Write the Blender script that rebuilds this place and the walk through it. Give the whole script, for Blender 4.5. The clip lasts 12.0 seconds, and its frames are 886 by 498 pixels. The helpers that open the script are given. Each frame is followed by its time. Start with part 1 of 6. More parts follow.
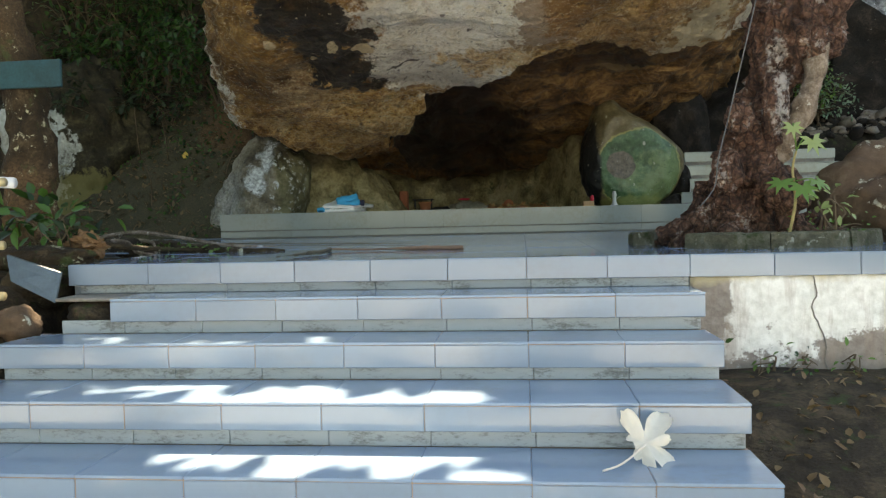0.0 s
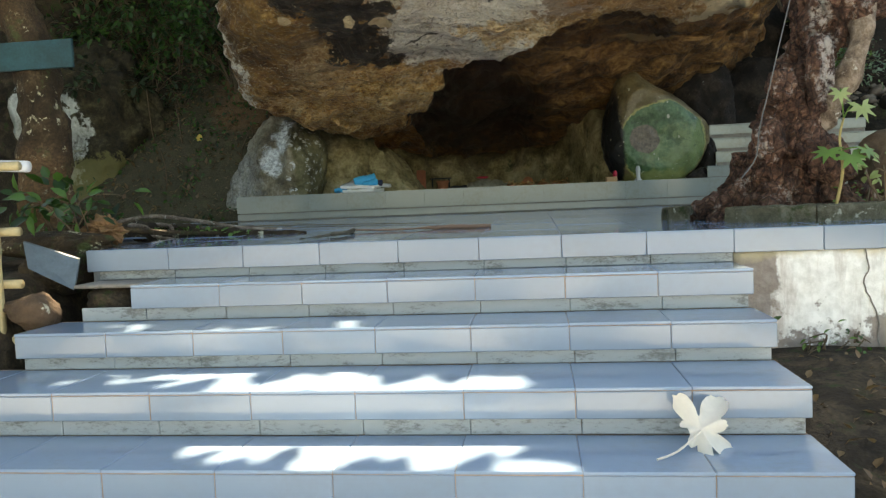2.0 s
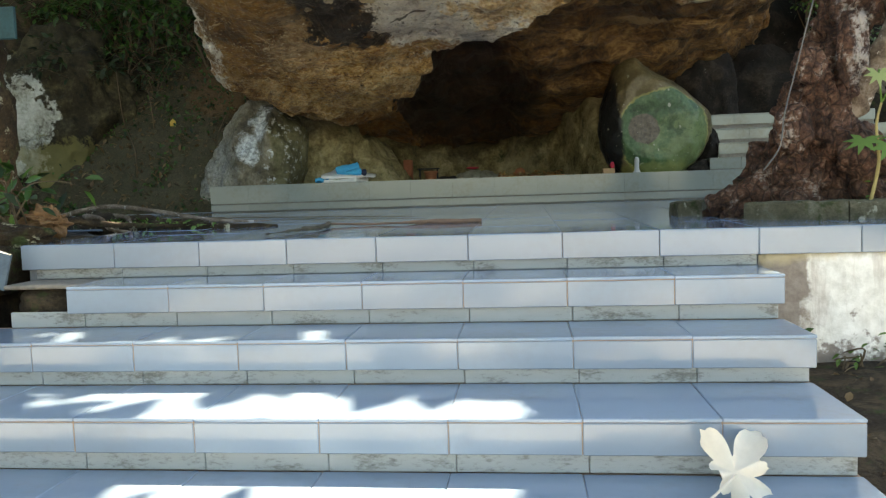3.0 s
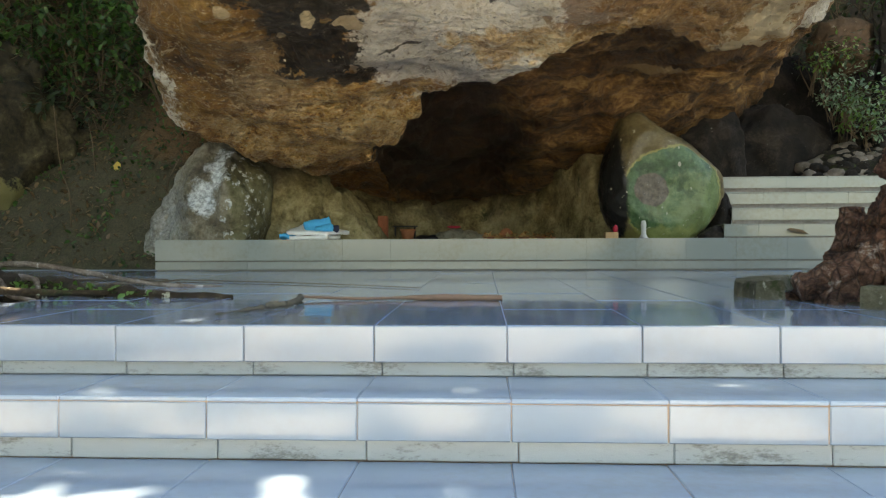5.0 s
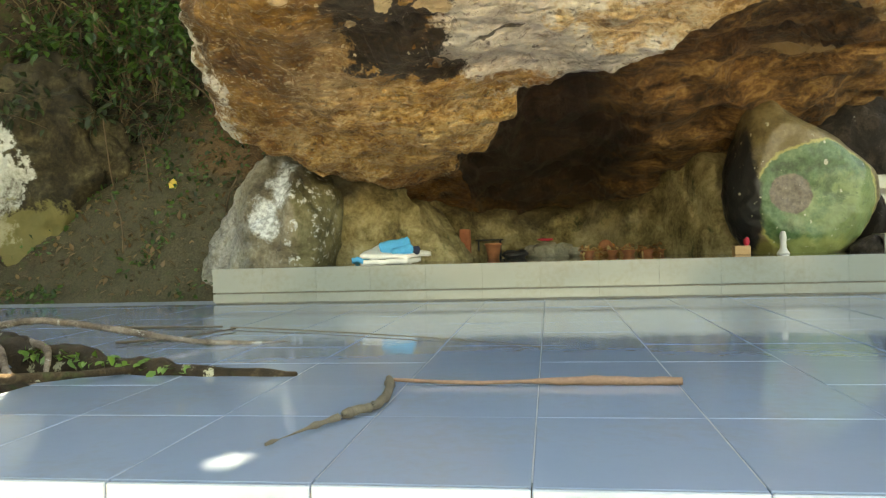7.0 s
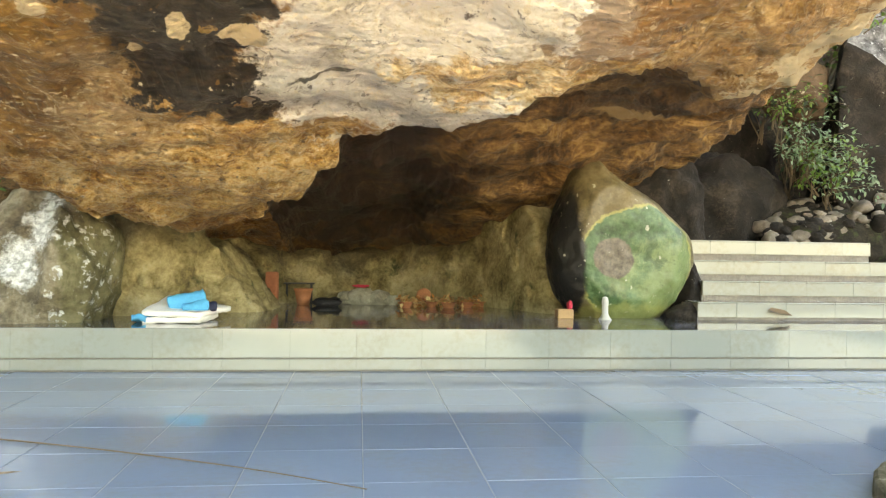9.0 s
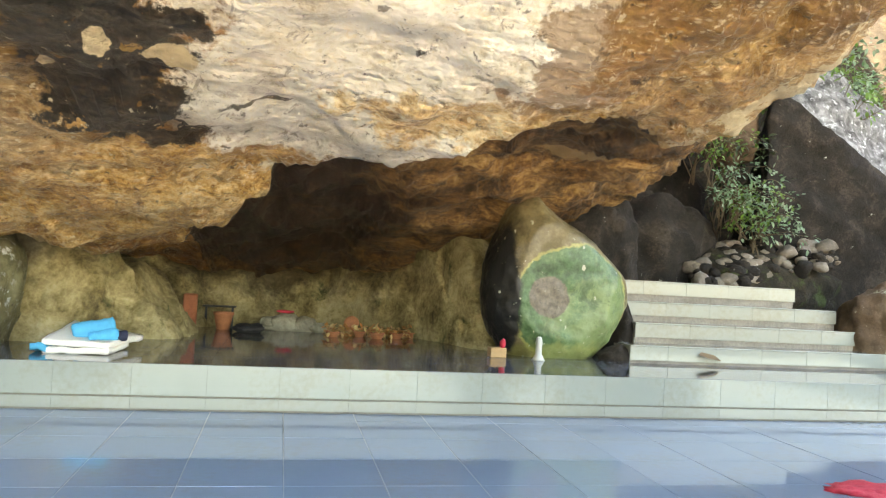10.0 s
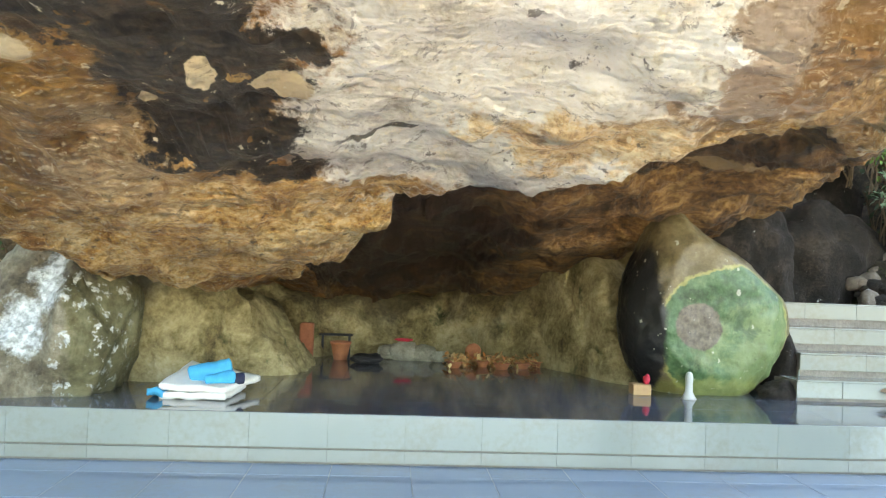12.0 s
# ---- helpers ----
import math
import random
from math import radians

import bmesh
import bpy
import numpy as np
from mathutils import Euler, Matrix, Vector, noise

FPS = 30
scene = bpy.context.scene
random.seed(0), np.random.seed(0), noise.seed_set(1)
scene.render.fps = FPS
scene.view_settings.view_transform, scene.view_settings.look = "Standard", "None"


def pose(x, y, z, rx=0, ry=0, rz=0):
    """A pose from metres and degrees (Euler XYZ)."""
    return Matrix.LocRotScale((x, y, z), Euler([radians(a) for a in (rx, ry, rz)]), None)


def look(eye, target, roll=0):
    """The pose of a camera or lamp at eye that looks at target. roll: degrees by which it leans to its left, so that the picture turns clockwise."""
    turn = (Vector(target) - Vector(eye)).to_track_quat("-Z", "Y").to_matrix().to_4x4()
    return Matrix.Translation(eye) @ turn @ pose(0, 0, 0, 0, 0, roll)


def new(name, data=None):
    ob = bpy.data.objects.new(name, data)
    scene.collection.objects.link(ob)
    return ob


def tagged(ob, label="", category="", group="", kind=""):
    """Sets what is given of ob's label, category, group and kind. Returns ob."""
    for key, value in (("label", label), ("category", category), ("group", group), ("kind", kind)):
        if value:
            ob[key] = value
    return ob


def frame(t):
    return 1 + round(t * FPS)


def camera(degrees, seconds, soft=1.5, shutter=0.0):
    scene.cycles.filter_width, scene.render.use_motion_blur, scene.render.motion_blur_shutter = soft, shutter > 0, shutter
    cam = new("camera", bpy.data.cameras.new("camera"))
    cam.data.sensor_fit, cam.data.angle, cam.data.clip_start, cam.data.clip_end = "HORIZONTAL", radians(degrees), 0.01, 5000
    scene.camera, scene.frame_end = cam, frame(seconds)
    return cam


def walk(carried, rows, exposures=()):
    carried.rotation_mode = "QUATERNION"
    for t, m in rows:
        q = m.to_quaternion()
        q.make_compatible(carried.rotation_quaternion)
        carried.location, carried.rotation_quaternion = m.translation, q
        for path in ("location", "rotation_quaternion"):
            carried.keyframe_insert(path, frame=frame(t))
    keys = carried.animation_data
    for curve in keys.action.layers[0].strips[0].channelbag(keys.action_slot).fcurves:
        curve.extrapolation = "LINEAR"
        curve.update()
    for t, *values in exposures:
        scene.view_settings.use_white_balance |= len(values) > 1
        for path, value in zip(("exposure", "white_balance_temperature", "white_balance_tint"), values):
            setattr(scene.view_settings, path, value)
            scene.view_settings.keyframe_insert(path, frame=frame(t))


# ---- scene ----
cam = camera(60.9, 12.0, 1.25)
PATH = [
    (0, (0.386, 1.168, 0.185), (0.174, 3.156, 0.114), -1.3),
    (0.5, (0.372, 1.165, 0.178), (0.114, 3.147, 0.136), -1.3),
    (1, (0.354, 1.171, 0.177), (0.178, 3.162, 0.108), -1.7),
    (1.5, (0.314, 1.185, 0.179), (0.117, 3.173, 0.074), -1.5),
    (2, (0.278, 1.312, 0.177), (0.033, 3.293, 0.054), -2.3),
    (2.5, (0.252, 1.557, 0.174), (-0.051, 3.532, 0.102), -2.1),
    (3, (0.244, 1.768, 0.179), (0.027, 3.751, 0.032), -1.8),
    (4.8, (-0.047, 2.602, 0.231), (-0.174, 4.598, 0.22), -0.7),
    (5, (-0.072, 2.716, 0.228), (-0.177, 4.713, 0.23), -0.2),
    (5.5, (-0.144, 2.991, 0.275), (-0.22, 4.989, 0.296), -0.5),
    (6, (-0.158, 3.243, 0.297), (-0.371, 5.23, 0.376), -0.1),
    (6.5, (-0.231, 3.454, 0.317), (-0.561, 5.427, 0.341), 0.7),
    (7, (-0.357, 3.659, 0.422), (-0.638, 5.639, 0.422), -1.5),
    (7.5, (-0.369, 3.781, 0.519), (-0.394, 5.781, 0.529), -0.5),
    (9.3, (-0.443, 4.341, 0.801), (-0.146, 6.318, 0.844), 0.5),
    (9.5, (-0.453, 4.381, 0.843), (-0.093, 6.347, 0.902), 0.7),
    (10, (-0.46, 4.476, 0.891), (-0.045, 6.431, 0.962), 3.2),
    (10.5, (-0.436, 4.592, 0.927), (-0.087, 6.56, 1.0), 4.4),
    (11, (-0.451, 4.712, 0.929), (-0.166, 6.691, 0.968), 2.0),
    (11.5, (-0.519, 4.858, 1.001), (-0.294, 6.845, 1.027), 1.3),
    (12, (-0.542, 4.96, 1.051), (-0.404, 6.954, 1.121), 2.1),
]
EXPOSURES = [(0.0, 2.22, 8500, 7), (3.0, 2.32, 8700, 7), (5.0, 2.72, 9200, 9), (6.0, 3.17, 10700, 8), (6.6, 3.24, 11200, 8), (7.0, 3.62, 13200, 7), (7.5, 3.95, 14600, 8), (9.4, 4.2, 11200, 13), (11.0, 4.2, 9000, 10), (12.0, 4.2, 8500, 9)]
walk(cam, [(t, look(eye, target, roll)) for t, eye, target, roll in PATH], EXPOSURES)

# ---- sky and sun ----
SUN_ELEV, SUN_AZ = 61.0, 6.0      # degrees; azimuth measured from ahead (+y) towards the right
SUN_DIR = Vector((math.sin(radians(SUN_AZ)) * math.cos(radians(SUN_ELEV)),
                  math.cos(radians(SUN_AZ)) * math.cos(radians(SUN_ELEV)),
                  math.sin(radians(SUN_ELEV))))
world = bpy.data.worlds.new("sky")
scene.world = world
world.use_nodes = True
wn, wl = world.node_tree.nodes, world.node_tree.links
sky = wn.new("ShaderNodeTexSky")
sky.sky_type = 'NISHITA'
sky.sun_disc = False
sky.sun_elevation = radians(SUN_ELEV)
sky.sun_rotation = radians(SUN_AZ)
wl.new(sky.outputs[0], wn["Background"].inputs[0])
wn["Background"].inputs[1].default_value = 0.122
sun_data = bpy.data.lights.new("sun", 'SUN')
sun_data.energy, sun_data.angle, sun_data.color = 5.0, radians(0.4), (1.0, 0.95, 0.86)
sun = new("sun", sun_data)
sun.matrix_world = look(SUN_DIR * 60, (0, 0, 0))


# ---- material helpers ----
def ramp(nt, fac, stops, interp='LINEAR'):
    n = nt.nodes.new("ShaderNodeValToRGB")
    n.color_ramp.interpolation = interp
    el = n.color_ramp.elements
    while len(el) < len(stops):
        el.new(0.5)
    for e, (p, c) in zip(el, stops):
        e.position = p
        e.color = (*c, 1) if len(c) == 3 else c
    nt.links.new(fac, n.inputs[0])
    return n.outputs[0]


def tex_noise(nt, vec, scale, detail=6.0, rough=0.6, distort=0.0):
    n = nt.nodes.new("ShaderNodeTexNoise")
    n.inputs["Scale"].default_value = scale
    n.inputs["Detail"].default_value = detail
    n.inputs["Roughness"].default_value = rough
    n.inputs["Distortion"].default_value = distort
    if vec is not None:
        nt.links.new(vec, n.inputs["Vector"])
    return n.outputs["Fac"]


def n_colour(nt, vec, scale):
    n = nt.nodes.new("ShaderNodeTexNoise")
    n.inputs["Scale"].default_value = scale
    nt.links.new(vec, n.inputs["Vector"])
    return n.outputs["Color"]


def tex_voronoi(nt, vec, scale, feature='F1'):
    n = nt.nodes.new("ShaderNodeTexVoronoi")
    n.feature = feature
    n.inputs["Scale"].default_value = scale
    if vec is not None:
        nt.links.new(vec, n.inputs["Vector"])
    return n.outputs["Distance"]


def mixc(nt, fac, a, b, mode='MIX'):
    n = nt.nodes.new("ShaderNodeMix")
    n.data_type = 'RGBA'
    n.blend_type = mode
    for sock, v in ((n.inputs[0], fac), (n.inputs[6], a), (n.inputs[7], b)):
        if isinstance(v, (int, float)):
            sock.default_value = v
        elif isinstance(v, tuple):
            sock.default_value = (*v, 1)
        else:
            nt.links.new(v, sock)
    return n.outputs[2]


def calc(nt, op, a, b=0.0, c=0.0):
    n = nt.nodes.new("ShaderNodeMath")
    n.operation = op
    for sock, v in zip(n.inputs, (a, b, c)):
        if isinstance(v, (int, float)):
            sock.default_value = v
        else:
            nt.links.new(v, sock)
    return n.outputs[0]


def world_pos(nt):
    return nt.nodes.new("ShaderNodeNewGeometry").outputs["Position"]


def material(name, rough=0.8, spec=0.5):
    m = bpy.data.materials.new(name)
    m.use_nodes = True
    b = m.node_tree.nodes["Principled BSDF"]
    b.inputs["Roughness"].default_value = rough
    b.inputs["Specular IOR Level"].default_value = spec
    return m, m.node_tree, b


def add_bump(nt, b, height, strength=0.5, dist=0.02):
    n = nt.nodes.new("ShaderNodeBump")
    n.inputs["Strength"].default_value = strength
    n.inputs["Distance"].default_value = dist
    nt.links.new(height, n.inputs["Height"])
    nt.links.new(n.outputs[0], b.inputs["Normal"])


def simple(name, colour, rough=0.7, var=0.25, scale=12.0, bump=0.2, spec=0.5, metal=0.0):
    """One colour broken by grain at two sizes, with fine relief."""
    m, nt, b = material(name, rough, spec)
    p = world_pos(nt)
    dark = tuple(c * (1 - var) for c in colour)
    light = tuple(min(1, c * (1 + var)) for c in colour)
    n1, n2 = tex_noise(nt, p, scale), tex_noise(nt, p, scale * 7, 4)
    c = ramp(nt, calc(nt, 'MULTIPLY_ADD', n2, 0.4, calc(nt, 'MULTIPLY', n1, 0.6)), [(0.3, dark), (0.7, light)])
    nt.links.new(c, b.inputs["Base Color"])
    b.inputs["Metallic"].default_value = metal
    add_bump(nt, b, n2, bump, 0.01)
    return m


def blob_mask(nt, pos, centre, size, wobble=0.25, wscale=4.0, soft=0.05):
    """1 inside a ragged-edged ellipsoid, 0 outside."""
    sub = nt.nodes.new("ShaderNodeVectorMath")
    sub.operation = 'SUBTRACT'
    nt.links.new(pos, sub.inputs[0])
    sub.inputs[1].default_value = centre
    div = nt.nodes.new("ShaderNodeVectorMath")
    div.operation = 'DIVIDE'
    nt.links.new(sub.outputs[0], div.inputs[0])
    div.inputs[1].default_value = size
    ln = nt.nodes.new("ShaderNodeVectorMath")
    ln.operation = 'LENGTH'
    nt.links.new(div.outputs[0], ln.inputs[0])
    n = tex_noise(nt, pos, wscale, 8, 0.65)
    n = calc(nt, 'ADD', calc(nt, 'MULTIPLY', n, 0.82), calc(nt, 'MULTIPLY', tex_noise(nt, pos, wscale * 7, 4, 0.7), 0.18))
    d = calc(nt, 'MULTIPLY_ADD', calc(nt, 'SUBTRACT', n, 0.5), wobble * 4, ln.outputs["Value"])
    return ramp(nt, d, [(0.5 - soft, (1, 1, 1)), (0.5 + soft, (0, 0, 0))])


# ---- materials ----
def tile_material(name, base, alt, rough, dirt=0.3, spec=0.5, differ=0.35, wavy=0.05):
    m, nt, b = material(name, rough, spec)
    p = world_pos(nt)
    info = nt.nodes.new("ShaderNodeObjectInfo")
    n1, n2 = tex_noise(nt, p, 2.3, 5), tex_noise(nt, p, 30, 5)
    c = mixc(nt, n1, base, alt)
    c = mixc(nt, calc(nt, 'MULTIPLY', info.outputs["Random"], differ), c, tuple(x * 0.8 for x in base))
    d = ramp(nt, calc(nt, 'MULTIPLY', n1, calc(nt, 'ADD', n2, 0.35)), [(0.42, (0, 0, 0)), (0.62, (1, 1, 1))])
    c = mixc(nt, calc(nt, 'MULTIPLY', d, dirt), c, (0.21, 0.18, 0.13))
    nt.links.new(c, b.inputs["Base Color"])
    r = nt.nodes.new("ShaderNodeMapRange")
    r.inputs[3].default_value, r.inputs[4].default_value = rough * 0.6, rough * 1.7
    nt.links.new(n2, r.inputs[0])
    nt.links.new(r.outputs[0], b.inputs["Roughness"])
    add_bump(nt, b, tex_noise(nt, p, 5.0, 3), wavy, 0.02)
    return m


M_TREAD = tile_material("glazed_tread_tile", (0.235, 0.325, 0.445), (0.295, 0.385, 0.485), 0.09, 0.18)
M_FACE = tile_material("glazed_face_tile", (0.225, 0.295, 0.375), (0.285, 0.345, 0.42), 0.075, 0.12)
M_FLOOR = tile_material("glazed_floor_tile", (0.175, 0.248, 0.355), (0.23, 0.305, 0.405), 0.06, 0.2, 0.55, 0.35, 0.04)
M_LEDGE = tile_material("pale_green_grey_ledge_tile", (0.245, 0.27, 0.25), (0.31, 0.335, 0.30), 0.10, 0.40, 0.5, 0.25)
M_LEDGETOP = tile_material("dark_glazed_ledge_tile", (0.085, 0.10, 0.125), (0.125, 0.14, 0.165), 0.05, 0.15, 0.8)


def riser_material():
    """Pale strip with black mould creeping over it in patches."""
    m, nt, b = material("mouldy_riser_strip", 0.35, 0.4)
    p = world_pos(nt)
    mp = nt.nodes.new("ShaderNodeMapping")
    mp.inputs["Scale"].default_value = (1.0, 1.0, 2.4)
    nt.links.new(p, mp.inputs["Vector"])
    n1, n2, n3 = tex_noise(nt, mp.outputs[0], 5.0, 6), tex_noise(nt, mp.outputs[0], 44, 8, 0.75), tex_noise(nt, p, 90, 4, 0.7)
    c = mixc(nt, n1, (0.44, 0.47, 0.48), (0.34, 0.35, 0.33))
    d = calc(nt, 'ADD', calc(nt, 'MULTIPLY', n1, 0.55), calc(nt, 'MULTIPLY', n2, 0.45))
    c = mixc(nt, calc(nt, 'MULTIPLY', ramp(nt, d, [(0.51, (0, 0, 0)), (0.60, (1, 1, 1))]), 0.65), c, ramp(nt, n3, [(0.4, (0.05, 0.046, 0.036)), (0.65, (0.17, 0.155, 0.12))]))
    nt.links.new(c, b.inputs["Base Color"])
    add_bump(nt, b, n2, 0.2, 0.005)
    return m


M_RISER = riser_material()
M_GROUT = simple("grey_grout", (0.24, 0.265, 0.29), 0.85)
M_LEDGEGROUT = simple("grimy_grout", (0.19, 0.18, 0.15), 0.9)
M_STEPGROUT = simple("rusty_grout", (0.31, 0.22, 0.16), 0.9, 0.4, 4)
# pale so that the sunlit yard throws light up under the boulder
M_BOUNCEPAVING = simple("bounce_paving", (0.74, 0.71, 0.66), 0.9, 0.12, 3, 0.3)
M_CORE = simple("rough_concrete", (0.23, 0.205, 0.175), 0.95, 0.35, 6, 0.6)


def boulder_material():
    m, nt, b = material("stained_granite", 0.45, 0.5)
    p = world_pos(nt)
    mp = nt.nodes.new("ShaderNodeMapping")
    mp.inputs["Scale"].default_value = (1.0, 1.15, 1.4)
    mp.inputs["Rotation"].default_value = (0.15, 0.25, 0.3)
    nt.links.new(p, mp.inputs["Vector"])
    big = tex_noise(nt, mp.outputs[0], 1.6, 10, 0.70, 0.6)
    mid = tex_noise(nt, mp.outputs[0], 5.0, 10, 0.74, 0.4)
    fine = tex_noise(nt, p, 34, 7, 0.75)
    crust = tex_voronoi(nt, mp.outputs[0], 11.0)
    flake = tex_voronoi(nt, mp.outputs[0], 26.0)
    f = calc(nt, 'ADD', calc(nt, 'MULTIPLY', big, 0.5), calc(nt, 'ADD', calc(nt, 'MULTIPLY', mid, 0.36), calc(nt, 'MULTIPLY', fine, 0.14)))
    brown = ramp(nt, f, [(0.36, (0.022, 0.011, 0.004)), (0.44, (0.13, 0.06, 0.016)), (0.50, (0.38, 0.19, 0.058)),
                         (0.56, (0.58, 0.38, 0.16)), (0.65, (0.78, 0.64, 0.42))])
    pf = calc(nt, 'ADD', calc(nt, 'MULTIPLY', mid, 0.55), calc(nt, 'MULTIPLY', fine, 0.45))
    pale = ramp(nt, pf, [(0.32, (0.26, 0.19, 0.12)), (0.39, (0.60, 0.52, 0.38)), (0.45, (0.84, 0.78, 0.65)), (0.52, (0.91, 0.87, 0.78)), (0.66, (0.94, 0.92, 0.86))])
    grey = ramp(nt, pf, [(0.34, (0.40, 0.36, 0.29)), (0.5, (0.68, 0.65, 0.58)), (0.66, (0.80, 0.78, 0.73))])
    dark = ramp(nt, f, [(0.38, (0.022, 0.011, 0.003)), (0.45, (0.12, 0.060, 0.014)), (0.53, (0.29, 0.165, 0.042)), (0.64, (0.62, 0.44, 0.19))])
    ochre_c = ramp(nt, pf, [(0.35, (0.08, 0.036, 0.011)), (0.43, (0.38, 0.19, 0.05)), (0.49, (0.70, 0.46, 0.18)), (0.58, (0.90, 0.77, 0.50))])
    c = brown
    # layered rock: thin streaks along the bedding
    lay = nt.nodes.new("ShaderNodeMapping")
    lay.inputs["Scale"].default_value = (1.6, 3.6, 4.2)
    lay.inputs["Rotation"].default_value = (0.0, 0.0, 0.16)
    nt.links.new(p, lay.inputs["Vector"])
    bedding = tex_noise(nt, lay.outputs[0], 2.2, 9, 0.70, 0.3)
    warp = mixc(nt, 0.07, lay.outputs[0], n_colour(nt, lay.outputs[0], 5.0))
    thin = tex_voronoi(nt, warp, 11.0)
    chipped = tex_voronoi(nt, warp, 4.5)
    # brown algae over the upper flank
    c = mixc(nt, blob_mask(nt, p, (-2.0, 7.15, 1.9), (2.3, 2.3, 2.6), 0.35, 2.6, 0.10), c, dark)
    # ochre stain on the hanging lobe
    c = mixc(nt, calc(nt, 'MULTIPLY', blob_mask(nt, p, (-1.10, 8.70, 1.2), (2.2, 1.7, 1.2), 0.35, 3.5, 0.10), 0.9), c, ochre_c)
    c = mixc(nt, calc(nt, 'MULTIPLY', blob_mask(nt, p, (1.55, 7.35, 2.1), (2.3, 2.9, 1.9), 0.40, 2.8, 0.10), 0.6), c, ramp(nt, pf, [(0.36, (0.10, 0.05, 0.02)), (0.45, (0.42, 0.27, 0.12)), (0.55, (0.72, 0.56, 0.34)), (0.66, (0.86, 0.76, 0.56))]))
    c = mixc(nt, calc(nt, 'MULTIPLY', blob_mask(nt, p, (1.35, 6.75, 2.0), (1.5, 1.0, 1.4), 0.45, 3.2, 0.06), 0.85), c, dark)
    # grey weathered crust at the far side of the lobe
    c = mixc(nt, calc(nt, 'MULTIPLY', blob_mask(nt, p, (-1.56, 7.80, 1.4), (0.6, 0.75, 1.2), 0.5, 4.0, 0.22), 0.6), c, ramp(nt, pf, [(0.36, (0.16, 0.10, 0.05)), (0.5, (0.46, 0.36, 0.23)), (0.64, (0.72, 0.63, 0.47))]))
    # brown drip stains round the lobe's rim
    c = mixc(nt, calc(nt, 'MULTIPLY', blob_mask(nt, p, (-2.05, 7.35, 1.8), (0.75, 1.7, 1.9), 0.5, 3.5, 0.05), 0.85), c, dark)
    drip = ramp(nt, tex_noise(nt, mp.outputs[0], 3.6, 9, 0.74, 1.6), [(0.52, (0, 0, 0)), (0.58, (1, 1, 1))])
    c = mixc(nt, calc(nt, 'MULTIPLY', drip, 0.6), c, (0.22, 0.10, 0.026))
    # iron tint through the unbleached rock
    c = mixc(nt, 0.6, c, (1.0, 0.88, 0.68), 'MULTIPLY')
    # bleached patch, greyer where it meets the lobe
    c = mixc(nt, blob_mask(nt, p, (-0.16, 7.15, 1.7), (1.48, 2.4, 1.6), 0.40, 3.4, 0.05), c, pale)
    c = mixc(nt, calc(nt, 'MULTIPLY', blob_mask(nt, p, (-0.50, 7.72, 1.5), (1.0, 0.7, 0.6), 0.22, 3, 0.06), 0.85), c, grey)
    # rusty band behind the lip
    c = mixc(nt, calc(nt, 'MULTIPLY', blob_mask(nt, p, (0.42, 7.52, 1.6), (1.3, 0.42, 0.7), 0.4, 4.5, 0.06), 0.85), c, ochre_c)
    c = mixc(nt, calc(nt, 'MULTIPLY', blob_mask(nt, p, (0.62, 7.05, 1.7), (0.55, 0.7, 0.7), 0.5, 5.0, 0.05), 0.75), c, (0.27, 0.14, 0.05))
    # algae-black stain with ragged tails and pale chips
    black = blob_mask(nt, p, (-1.15, 7.46, 1.6), (0.60, 0.92, 1.2), 0.32, 5.0, 0.03)
    for centre, size in (((-0.92, 7.15, 1.65), (0.40, 0.16, 0.8)), ((-0.97, 7.90, 1.48), (0.32, 0.24, 0.8)), ((-1.28, 6.9, 1.75), (0.75, 0.5, 0.8))):
        black = calc(nt, 'MAXIMUM', black, blob_mask(nt, p, centre, size, 0.34, 6.0, 0.03))
    chips = ramp(nt, tex_noise(nt, p, 6.5, 3, 0.6), [(0.645, (0, 0, 0)), (0.66, (1, 1, 1))])
    c = mixc(nt, calc(nt, 'MULTIPLY', black, calc(nt, 'SUBTRACT', 1.0, chips)), c, ramp(nt, fine, [(0.4, (0.013, 0.008, 0.004)), (0.7, (0.05, 0.034, 0.018))]))
    for centre, size in (((-0.90, 7.31, 1.6), (0.20, 0.10, 0.6)), ((-1.13, 7.24, 1.6), (0.09, 0.12, 0.6)), ((-1.35, 7.46, 1.6), (0.07, 0.07, 0.6)), ((-1.62, 7.12, 1.7), (0.10, 0.09, 0.6))):
        c = mixc(nt, blob_mask(nt, p, centre, size, 0.17, 12.0, 0.02), c, (0.66, 0.53, 0.33))
    stain = ramp(nt, tex_noise(nt, mp.outputs[0], 2.7, 10, 0.75, 1.2), [(0.54, (0, 0, 0)), (0.62, (1, 1, 1))])
    c = mixc(nt, calc(nt, 'MULTIPLY', stain, 0.30), c, (0.24, 0.13, 0.05))
    # thin dark seam in the bleached rock
    seam = blob_mask(nt, p, (-0.58, 7.58, 1.55), (0.32, 0.030, 0.5), 0.22, 14.0, 0.08)
    c = mixc(nt, calc(nt, 'MULTIPLY', seam, 0.9), c, (0.04, 0.03, 0.018))
    # lichen on both flanks
    c = mixc(nt, calc(nt, 'MULTIPLY', blob_mask(nt, p, (-2.46, 7.9, 1.7), (0.28, 2.0, 3.0), 0.6, 5.0, 0.05), ramp(nt, mid, [(0.46, (0, 0, 0)), (0.54, (1, 1, 1))])), c, pale)
    c = mixc(nt, blob_mask(nt, p, (2.90, 9.2, 2.3), (1.2, 1.6, 1.4), 0.5, 4.0, 0.05), c, pale)
